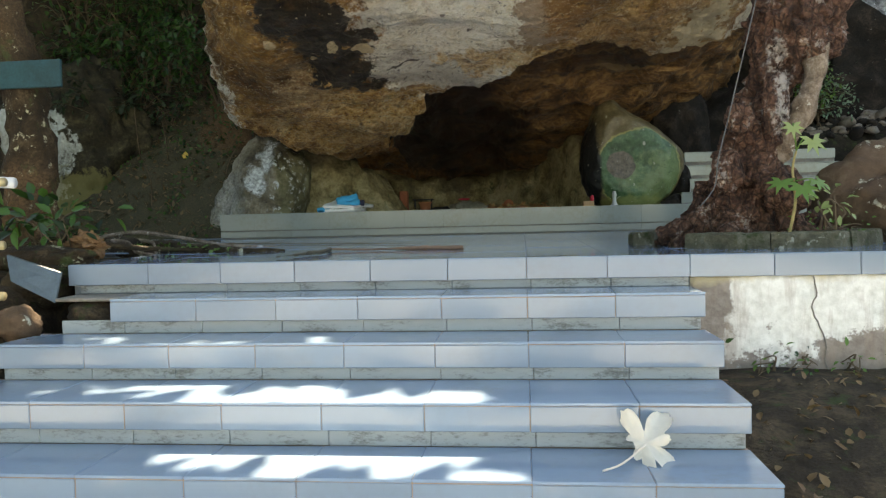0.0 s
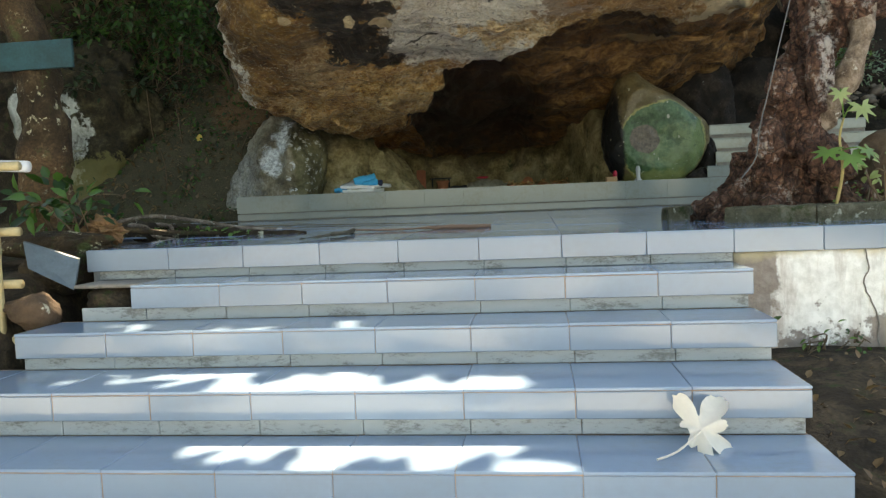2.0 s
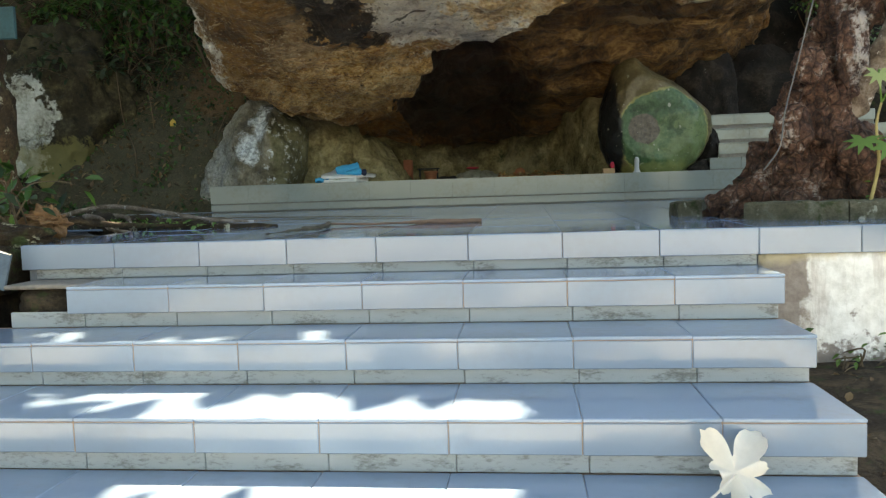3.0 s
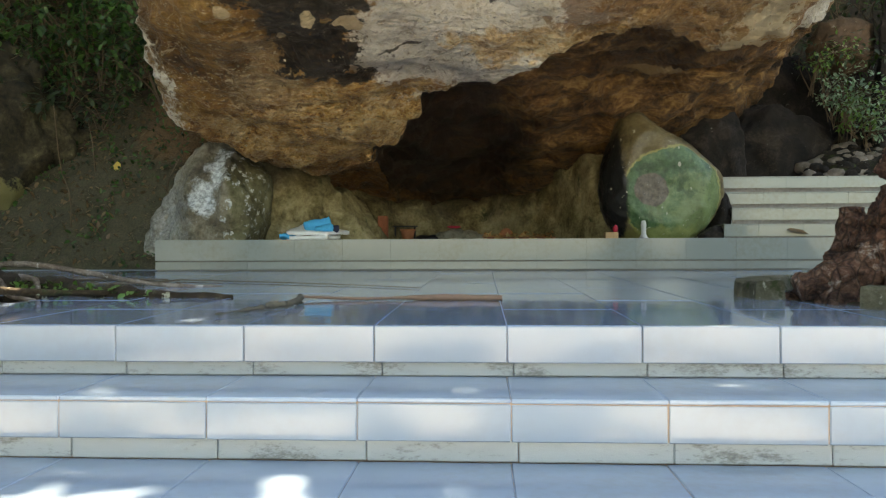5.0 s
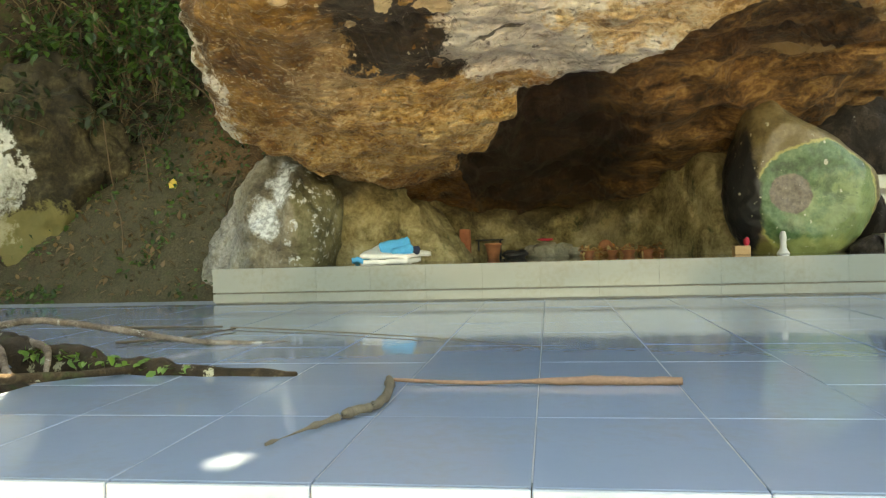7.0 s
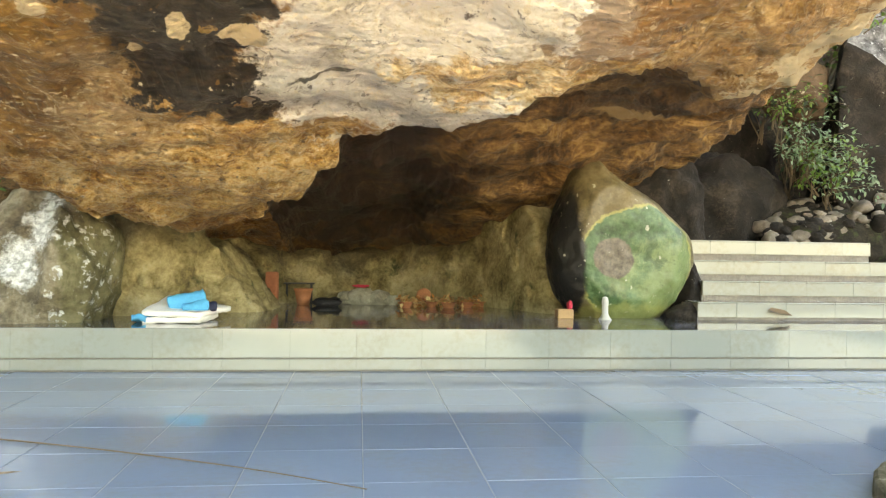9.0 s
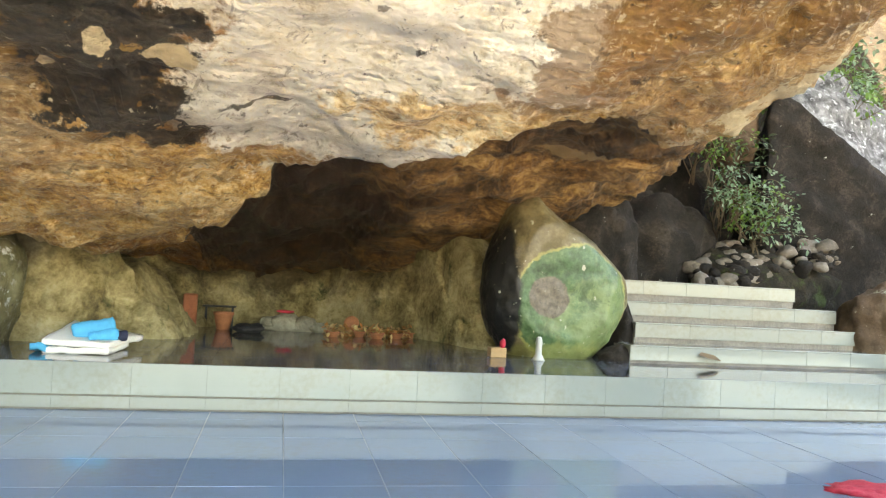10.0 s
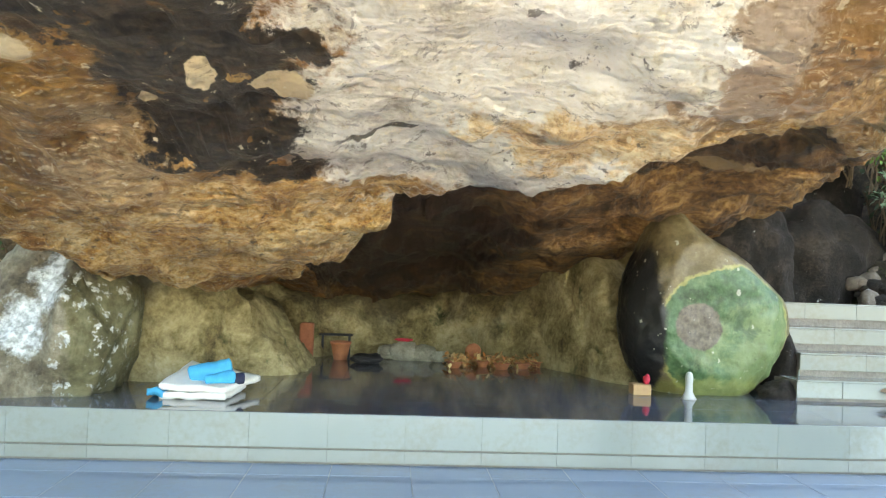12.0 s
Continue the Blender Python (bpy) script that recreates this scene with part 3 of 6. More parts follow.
M_PROPROCK = prop_rock_material()
M_PLASTER = plaster_material()
M_BANKROCK = bank_rock_material()
M_GREEN = green_stone_material()
M_LEAF = leaf_material("glossy_bush_leaf", (0.010, 0.034, 0.008), (0.085, 0.20, 0.035), 0.35, 0.33)
M_LEAFDULL = leaf_material("dull_undergrowth_leaf", (0.024, 0.046, 0.016), (0.05, 0.078, 0.028))
M_LEAFBRIGHT = leaf_material("fresh_green_leaf", (0.09, 0.20, 0.03), (0.16, 0.28, 0.06))
M_LEAFDRY = leaf_material("dry_fallen_leaf", (0.16, 0.09, 0.04), (0.28, 0.19, 0.09))
M_LEAFPALE = leaf_material("bleached_dry_leaf", (0.90, 0.82, 0.70), (0.92, 0.85, 0.74), 0.2)
M_STEM = simple("woody_stem", (0.12, 0.085, 0.05), 0.8)
M_BAMBOO = simple("weathered_bamboo", (0.48, 0.38, 0.2), 0.5, 0.25, 20)
M_BLUEBOARD = simple("faded_blue_green_paint", (0.012, 0.055, 0.066), 0.6, 0.5, 9)
M_CLOTHBLUE = simple("bright_blue_cloth", (0.02, 0.36, 0.62), 0.75, 0.15, 30, 0.3)
M_CLOTHNAVY = simple("navy_cloth", (0.015, 0.02, 0.05), 0.8)
M_PAPER = simple("white_folded_cloth", (0.80, 0.79, 0.74), 0.8, 0.06, 25)
M_TERRA = simple("terracotta", (0.42, 0.16, 0.075), 0.75, 0.3, 18)
M_BRICKRED = simple("red_brick", (0.36, 0.12, 0.06), 0.85, 0.3, 22, 0.5)
M_BLACK = simple("sooty_black", (0.015, 0.015, 0.016), 0.6)
M_RED = simple("crimson_cloth", (0.55, 0.03, 0.06), 0.8, 0.25, 25, 0.4)
M_WAX = simple("white_wax", (0.46, 0.47, 0.45), 0.35, 0.05)
M_FLOWER = leaf_material("offering_petal", (0.62, 0.22, 0.05), (0.85, 0.68, 0.34), 0.15, 0.45)
M_CARD = simple("tan_cardboard", (0.48, 0.30, 0.15), 0.8, 0.15)
M_WIRE = simple("grey_cable", (0.10, 0.10, 0.10), 0.5)
M_WHITE = simple("white_plastic", (0.78, 0.78, 0.76), 0.4, 0.05)


# ---- mesh helpers ----
def part(name, bm, mat, parent=None, label="", smooth=False):
    me = bpy.data.meshes.new(name)
    bm.to_mesh(me)
    bm.free()
    for mm in (mat if isinstance(mat, (list, tuple)) else (mat,)):
        me.materials.append(mm)
    if smooth:
        me.polygons.foreach_set("use_smooth", [True] * len(me.polygons))
    ob = new(name, me)
    if parent is not None:
        ob.parent = parent
    if label:
        ob["label"] = label
    return ob


def thing(name, label, category, group="", kind=""):
    return tagged(new(name), label, category, group, kind)


def from_data(name, verts, faces, mat, parent=None, smooth=True):
    me = bpy.data.meshes.new(name)
    me.from_pydata([tuple(v) for v in verts], [], faces)
    me.materials.append(mat)
    if smooth:
        me.polygons.foreach_set("use_smooth", [True] * len(me.polygons))
    me.update()
    ob = new(name, me)
    if parent is not None:
        ob.parent = parent
    return ob


def box_bm(x0, x1, y0, y1, z0, z1, bevel=0.0):
    bm = bmesh.new()
    bmesh.ops.create_cube(bm, size=1.0)
    for v in bm.verts:
        v.co = Vector((x0 if v.co.x < 0 else x1, y0 if v.co.y < 0 else y1, z0 if v.co.z < 0 else z1))
    if bevel:
        bmesh.ops.bevel(bm, geom=bm.edges[:], offset=bevel, segments=1, affect='EDGES')
    return bm


TILE_MESHES = {}


def tile(name, x0, x1, y0, y1, z0, z1, mat, parent, bevel=0.003, play=1.0):
    """One tile as an object of its own; tiles of one size share a mesh."""
    key = (round(x1 - x0, 3), round(y1 - y0, 3), round(z1 - z0, 3), mat.name)
    me = TILE_MESHES.get(key)
    if me is None:
        bm = box_bm(-key[0] / 2, key[0] / 2, -key[1] / 2, key[1] / 2, -key[2] / 2, key[2] / 2, bevel)
        me = bpy.data.meshes.new(name)
        bm.to_mesh(me)
        bm.free()
        me.materials.append(mat)
        TILE_MESHES[key] = me
    ob = new(name, me)
    ob.parent = parent
    # hand-laid: each a hair out of true
    ob.location = ((x0 + x1) / 2, (y0 + y1) / 2 + play * random.uniform(-0.0015, 0.0015), (z0 + z1) / 2 + play * random.uniform(-0.0008, 0.0008))
    ob.rotation_euler = [play * random.uniform(-0.002, 0.002) for _ in range(3)]
    return ob


def fbm(p, octaves=4, scale=1.0, seed=0.0):
    q, a, s = Vector(p) * scale + Vector((seed, seed * 1.7, -seed)), 1.0, 0.0
    for _ in range(octaves):
        s += a * noise.noise(q)
        q, a = q * 2.03, a * 0.5
    return s


def rock_bm(centre, size, seed, rough=0.22, sub=5, cuts=7, sharp=0.75, rot=0.0):
    """A boulder: a sphere clipped by random planes, then roughened."""
    rnd = random.Random(seed)
    planes = []
    for _ in range(cuts):
        n = Vector((rnd.gauss(0, 1), rnd.gauss(0, 1), rnd.gauss(0, 0.8))).normalized()
        planes.append((n, rnd.uniform(0.62, 0.9)))
    bm = bmesh.new()
    bmesh.ops.create_icosphere(bm, subdivisions=sub, radius=1.0)
    m = Matrix.Translation(centre) @ Matrix.Rotation(rot, 4, 'Z') @ Matrix.Diagonal((*size, 1))
    for v in bm.verts:
        d = v.co.normalized()
        r = 1.0
        for n, h in planes:
            k = n.dot(d)
            if k > 0:
                r = min(r, r * (1 - sharp) + sharp * h / max(k, 0.01)) if h / max(k, 0.01) < r else r
        r *= 1 + rough * (0.6 * fbm(d, 3, 1.6, seed) + 0.35 * fbm(d, 4, 5.0, seed + 9))
        v.co = m @ (d * r)
    return bm


def rock(name, label, centre, size, seed, mat, category="rock", rough=0.22, sub=5, cuts=7, rot=0.0, group=""):
    ob = part(name, rock_bm(centre, size, seed, rough, sub, cuts, 0.75, rot), mat, None, "", True)
    return tagged(ob, label, category, group)


def tube_bm(points, radii, sides=10, knobs=0.0, seed=0.0, kscale=4.0, closed_top=True):
    """A tapering limb along points."""
    bm = bmesh.new()
    rings, pts = [], [Vector(p) for p in points]
    for i, p in enumerate(pts):
        d = (pts[min(i + 1, len(pts) - 1)] - pts[max(i - 1, 0)]).normalized()
        a = d.cross(Vector((0.12, 1, 0.05)) if abs(d.y) < 0.9 else Vector((1, 0, 0))).normalized()
        b = d.cross(a)
        ring = []
        for k in range(sides):
            t = 2 * math.pi * k / sides
            o = a * math.cos(t) + b * math.sin(t)
            q = p + o * radii[i]
            r = radii[i] * (1 + knobs * fbm(q, 4, kscale, seed))
            ring.append(bm.verts.new(p + o * r))
        rings.append(ring)
    for r0, r1 in zip(rings, rings[1:]):
        for k in range(sides):
            bm.faces.new((r0[k], r0[(k + 1) % sides], r1[(k + 1) % sides], r1[k]))
    bm.faces.new(rings[0][::-1])
    if closed_top:
        bm.faces.new(rings[-1])
    return bm


def smooth_path(pts, n):
    """Catmull-Rom through pts, n points a span."""
    v = [Vector(p) for p in pts]
    out = []
    for i in range(len(v) - 1):
        a, b, c, d = v[max(i - 1, 0)], v[i], v[i + 1], v[min(i + 2, len(v) - 1)]
        for k in range(n):
            t = k / n
            out.append(0.5 * ((2 * b) + (c - a) * t + (2 * a - 5 * b + 4 * c - d) * t * t + (3 * b - a - 3 * c + d) * t ** 3))
    out.append(v[-1])
    return out


def leaf_shape(verts, faces, base, direction, normal, length, width, curl=0.15):
    """Adds one pointed leaf of eight triangles."""
    d, n = direction.normalized(), normal.normalized()
    s = d.cross(n)
    if s.length < 1e-4:
        s = d.orthogonal()
    s.normalize()
    n = s.cross(d)
    i = len(verts)
    for t, w in ((0, 0), (0.3, 0.42), (0.65, 0.38), (1, 0)):
        c = base + d * (length * t) - n * (curl * length * t * t)
        if w:
            verts.append(c + s * (w * width) + n * (0.1 * width))
            verts.append(c - n * (0.06 * width))
            verts.append(c - s * (w * width) + n * (0.1 * width))
        else:
            verts.append(c)
    faces += [(i, i + 1, i + 2), (i, i + 2, i + 3), (i + 1, i + 4, i + 5, i + 2), (i + 2, i + 5, i + 6, i + 3),
              (i + 4, i + 7, i + 5), (i + 5, i + 7, i + 6)]


def rvec(rnd):
    return Vector((rnd.gauss(0, 1), rnd.gauss(0, 1), rnd.gauss(0, 1))).normalized()


def bush(name, label, base, height, spread, stems, leaves, leaf_len, seed, mat, lean=(0, 0, 0), group=""):
    """Arching stems from one root with leaves set along them."""
    rnd = random.Random(seed)
    top = thing(name, label, "bush", group)
    lv, lf = [], []
    base = Vector(base)
    for s in range(stems):
        a = rnd.uniform(0, 2 * math.pi)
        out = Vector((math.cos(a), math.sin(a), 0)) * spread * rnd.uniform(0.3, 1.0)
        h = height * rnd.uniform(0.55, 1.0)
        tip = base + out + Vector((0, 0, h)) + Vector(lean) * rnd.uniform(0.6, 1.2)
        mid = base + out * 0.35 + Vector((0, 0, h * 0.65)) + rvec(rnd) * 0.08
        pts = smooth_path([base + rvec(rnd) * 0.05, mid, tip, tip + out * 0.35 + Vector(lean) * 0.3 - Vector((0, 0, h * 0.12))], 4)
        rad = [0.012 * (1 - 0.8 * k / (len(pts) - 1)) * max(0.5, height) for k in range(len(pts))]
        part("stem", tube_bm(pts, rad, 5), M_STEM, top)
        for k in range(leaves):
            i = rnd.uniform(0.3, 1) * (len(pts) - 1)
            p = pts[int(i)].lerp(pts[min(int(i) + 1, len(pts) - 1)], i % 1)
            d = rvec(rnd) + Vector((0, -0.25, 0.1)) + out * 0.5
            twig = p + d.normalized() * rnd.uniform(0.02, 0.16) * max(0.7, height)
            leaf_shape(lv, lf, twig, d + Vector((0, 0, -0.2)), Vector((0, -0.4, 1)) + rvec(rnd) * 0.5,
                       leaf_len * rnd.uniform(0.6, 1.25), leaf_len * rnd.uniform(0.42, 0.68), rnd.uniform(0, 0.35))
    ob = from_data("foliage", lv, lf, mat, top)
    return top


# ---- the large structure ----
def smoothstep(a, b, x):
    t = min(1.0, max(0.0, (x - a) / (b - a)))
    return t * t * (3 - 2 * t)


def ground_height(x, y):
    """Level yard in front, a bank beside the steps, hill behind and to the left."""
    z = -1.2 - 0.2 * smoothstep(2.9, 2.5, y)
    if x > 0.85:
        z += 0.62 * smoothstep(2.2, 4.9, y) * smoothstep(0.85, 1.1, x)
        z += 0.6 * smoothstep(5.05, 5.2, y) * smoothstep(4.1, 4.5, x)
    if x < -1.95:
        z += 1.12 * smoothstep(3.2, 5.0, y) * smoothstep(-1.95, -2.3, x)
        z += 0.06 * smoothstep(4.9, 5.6, y)
        if 6.1 < y and x > -6.0:
            z -= 0.3 * smoothstep(6.3, 6.5, y) * smoothstep(-6.0, -5.6, x)
    # hill: left bank, and the slope behind the boulder
    bank = max(0.0, y - 9.25 - 0.25 * smoothstep(-3.4, -5.0, x))
    z += smoothstep(-2.5, -3.0, x) * (1.2 * smoothstep(9.0, 9.35, y) * 0.35 + 1.25 * min(bank, 5))
    z += smoothstep(6.6, 7.6, y) * 1.4 * min(max(0.0, -5.5 - x), 5)
    back = max(0.0, y - 11.8)
    z += smoothstep(-3.2, -2.6, x) * (1.2 * min(back, 9) + (0.35 * (back - 9) if back > 9 else 0))
    right = max(0.0, x - 4.6)
    z += smoothstep(7.5, 9.0, y) * 0.8 * min(right, 6)
    z += 0.035 * fbm((x, y, 0), 4, 1.1) + 0.012 * fbm((x, y, 3), 3, 6.0)
    return z


def axis(lo, hi, step, far, grow=1.35):
    out, a, s = [lo + i * step for i in range(int((hi - lo) / step) + 1)], hi, step
    while a < far:
        s *= grow
        a += s
        out.append(a)
    a, s = lo, step
    while a > -far:
        s *= grow
        a -= s
        out.insert(0, a)
    return out


gx, gy = axis(-6, 6, 0.085, 400), axis(0, 13, 0.085, 400)
gverts = [(x, y, ground_height(x, y) if abs(x) < 40 and abs(y) < 40 else ground_height(math.copysign(min(abs(x), 40), x), min(max(y, -40), 40))) for y in gy for x in gx]
nx = len(gx)
gfaces = [(j * nx + i, j * nx + i + 1, (j + 1) * nx + i + 1, (j + 1) * nx + i) for j in range(len(gy) - 1) for i in range(nx - 1)]
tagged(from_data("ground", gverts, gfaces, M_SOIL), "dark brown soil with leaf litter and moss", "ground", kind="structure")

# added out of view as a reflector for the boulder's underside
tagged(part("pavement", box_bm(-9.0, 9.0, -16.0, 2.955, -1.4, -1.19, 0.01), M_BOUNCEPAVING), "pale unseen paving added before the steps to bounce sunlight", "pavement", kind="structure")

# flights: (edge y, top z, left end, right end)
STEPS = [(4.662, -0.157, -1.64, 1.20), (4.365, -0.329, -2.03, 1.205), (3.977, -0.497, -2.25, 1.20),
         (3.635, -0.674, -2.25, 1.20), (3.30, -0.845, -2.25, 1.20), (2.965, -1.02, -2.25, 1.20)]
W, GAP = 0.40, 0.0022
SLOPE = 0.015     # the terrace falls towards the steps


def floor_z(y):
    return max(0.0, SLOPE * (y - 5.0))


steps = thing("entrance_steps", "wide flight of steps in pale blue-grey glazed tiles, worn joints", "stairs", kind="structure")
platform = thing("platform_floor", "raised terrace floor of dark blue-grey glazed square tiles", "floor", kind="structure")

core = bmesh.new()


def add_box(bm, x0, x1, y0, y1, z0, z1):
    r = bmesh.ops.create_cube(bm, size=1.0)
    for v in r["verts"]:
        v.co = Vector((x0 if v.co.x < 0 else x1, y0 if v.co.y < 0 else y1, z0 if v.co.z < 0 else z1))


EDGE_Y, SET, TH, FACE_H = 4.976, 0.028, 0.012, 0.112
prev_y = EDGE_Y
for y, z, xl, xr in STEPS:
    add_box(core, xl + 0.004, xr - 0.004, y + 0.004, prev_y + SET + 0.03, z - FACE_H + 0.003, z - 0.0035)
    add_box(core, xl + 0.03, xr - 0.03, y + SET + TH + 0.001, prev_y + SET + 0.03, -1.35, z - FACE_H + 0.002)
    prev_y = y
part("concrete_core", core, M_STEPGROUT, steps, "rough grey concrete under the tiles")


def tile_row(xl, xr, phase):
    """Ends of the tiles of one row."""
    xs, x = [xl], math.ceil((xl - phase) / W + 0.3) * W + phase
    while x < xr - 0.05:
        xs.append(x)
        x += W
    xs.append(xr)
    return list(zip(xs, xs[1:]))


prev_y, prev_z = EDGE_Y, 0.0
for n, (y, z, xl, xr) in enumerate(STEPS):
    back = prev_y + SET
    for a, b in tile_row(xl, xr, 0.0):
        tile("tread_tile", a + 0.0006, b - 0.0006, y, back - 0.001, z - TH, z, M_TREAD, steps)
        tile("face_tile", a + GAP / 2, b - GAP / 2, y + 0.001, y + TH, z - FACE_H, z - TH - 0.002, M_FACE, steps)
    prev_y, prev_z = y, z
# recessed strips under each nosing
rows_of_edges = [(EDGE_Y, 0.0, -2.0, 1.2)] + [(y, z, xl + 0.02, xr - 0.015) for y, z, xl, xr in STEPS]
for (y, z, xl, xr), nxt in zip(rows_of_edges, STEPS):
    xl2 = -1.91 if nxt[1] == -0.329 else xl
    for a, b in tile_row(xl2, xr, 0.02):
        tile("riser_tile", a + GAP / 2, b - GAP / 2, y + SET, y + SET + TH, nxt[1] + 0.001, z - FACE_H + 0.006, M_RISER, steps)

tile("broken_tread", -2.0, -1.645, 4.775, 5.0, -0.178, -0.159, M_CORE, steps, 0.006)

# terrace slab and its edge
PL, PR = -2.05, 4.3
slab = bmesh.new()
add_box(slab, PL + 0.01, PR, EDGE_Y + SET + TH + 0.002, 6.35, -0.40, -0.0018)
add_box(slab, -5.4, PR, 6.352, 9.25, -0.40, -0.0018)
for w in slab.verts:
    if w.co.z > -0.1:
        w.co.z += floor_z(w.co.y)
part("concrete_slab", slab, M_GROUT, platform, "dark grout and concrete under the floor tiles")
for a, b in tile_row(PL, PR, 0.0):
    tile("edge_tile", a + GAP / 2, b - GAP / 2, EDGE_Y, EDGE_Y + TH, -FACE_H, -0.001, M_FACE, platform)
    tile("nosing_core", a, b, EDGE_Y + 0.004, EDGE_Y + SET + TH + 0.001, -FACE_H + 0.004, -TH - 0.002, M_STEPGROUT, platform)
floor_rows = [EDGE_Y + TH + 0.002] + [5.5 + W * k for k in range(9)] + [8.9]
for y0, y1 in zip(floor_rows, floor_rows[1:]):
    for a, b in tile_row(PL if y0 < 6.2 else -5.4, PR, 0.0):
        if ((a + b) / 2 - 1.78) ** 2 / 0.5 + ((y0 + y1) / 2 - 6.05) ** 2 / 0.5 < 0.35:
            continue
        tile("floor_tile", a + 0.0015, b - 0.0015, y0 + 0.0015, y1 - 0.0015, -TH + floor_z((y0 + y1) / 2), floor_z((y0 + y1) / 2), M_FLOOR, platform, 0.0015).rotation_euler.x += SLOPE

# limewashed retaining wall under the terrace edge
bm = bmesh.new()
ny, nz = 90, 24
grid = [[bm.verts.new((1.205 + 3.1 * i / ny, 4.992 + 0.006 * fbm((1.2 + 3.1 * i / ny, 0, -0.9 + 0.79 * k / nz), 4, 6), -0.9 + 0.79 * k / nz)) for i in range(ny + 1)] for k in range(nz + 1)]
for k in range(nz):
    for i in range(ny):
        bm.faces.new((grid[k][i], grid[k][i + 1], grid[k + 1][i + 1], grid[k + 1][i]))
ext = bmesh.ops.extrude_face_region(bm, geom=bm.faces[:])
for v in [e for e in ext["geom"] if isinstance(e, bmesh.types.BMVert)]:
    v.co.y = 5.2
bmesh.ops.recalc_face_normals(bm, faces=bm.faces[:])
tagged(part("wall_retaining", bm, M_PLASTER, None, "", True), "cracked retaining wall with flaking white limewash", "wall", kind="structure")
crack = smooth_path([(1.78, 4.987, -0.115), (1.80, 4.987, -0.2), (1.775, 4.987, -0.27), (1.81, 4.987, -0.36), (1.84, 4.987, -0.44), (1.835, 4.987, -0.54), (1.87, 4.987, -0.6)], 4)
part("crack", tube_bm([p + Vector((0.006 * fbm(p, 2, 40), 0, 0)) for p in crack], [0.0035] * len(crack), 5), M_CORE, bpy.data.objects["wall_retaining"], "dark crack through the plaster")

# shrine ledge
LEDGE_Y, LEDGE_Z = 8.90, 0.317
ledge = thing("shrine_ledge", "low tiled ledge under the boulder, pale face and dark glossy top", "ledge", kind="structure")
lb = bmesh.new()
add_box(lb, -2.80, 4.55, LEDGE_Y + 0.014, 13.2, -0.3, LEDGE_Z - 0.014)
part("ledge_core", lb, M_LEDGEGROUT, ledge)
for a, b in tile_row(-2.816, 4.56, -0.03):
    tile("face_tile", a + 0.0005, b - 0.0005, LEDGE_Y, LEDGE_Y + TH, LEDGE_Z - 0.175, LEDGE_Z - 0.001, M_LEDGE, ledge, 0.0006, 0.1)
    tile("foot_strip", a + 0.0005, b - 0.0005, LEDGE_Y + 0.004, LEDGE_Y + 0.0135, 0.068, LEDGE_Z - 0.186, M_FOOT, ledge, 0.001, 0.1)
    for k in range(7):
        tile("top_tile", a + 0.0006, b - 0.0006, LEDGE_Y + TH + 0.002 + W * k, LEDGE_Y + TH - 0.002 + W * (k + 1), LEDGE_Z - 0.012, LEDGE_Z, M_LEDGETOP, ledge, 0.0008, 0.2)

# side stairs beside the shrine
side = thing("side_stairs", "short flight of pale tiled steps with broken top edge", "stairs", kind="structure")
SIDE = [(9.72, 0.454, 2.13, 4.5), (9.935, 0.612, 2.27, 4.45), (10.15, 0.775, 2.25, 4.25), (10.365, 0.945, 2.30, 4.0)]
sb = bmesh.new()
for y, z, xl, xr in SIDE:
    add_box(sb, xl + 0.01, xr - 0.01, y + 0.014, 10.9, 0.0, z - 0.014)
part("concrete_core", sb, M_CORE, side)
for i, (y, z, xl, xr) in enumerate(SIDE):
    nexty = SIDE[i + 1][0] if i < 3 else 10.75
    for a, b in tile_row(xl, xr, 0.04 - 0.1 * i):
        tile("face_tile", a + 0.0007, b - 0.0007, y, y + TH, z - 0.115, z - 0.013, M_LEDGE, side, 0.001)
        tile("riser_tile", a + 0.002, b - 0.002, y + 0.02, y + 0.032, z - 0.165, z - 0.116, M_RISER, side)
        tile("tread_tile", a + 0.002, b - 0.002, y, nexty + 0.015, z - TH, z, M_LEDGE, side)

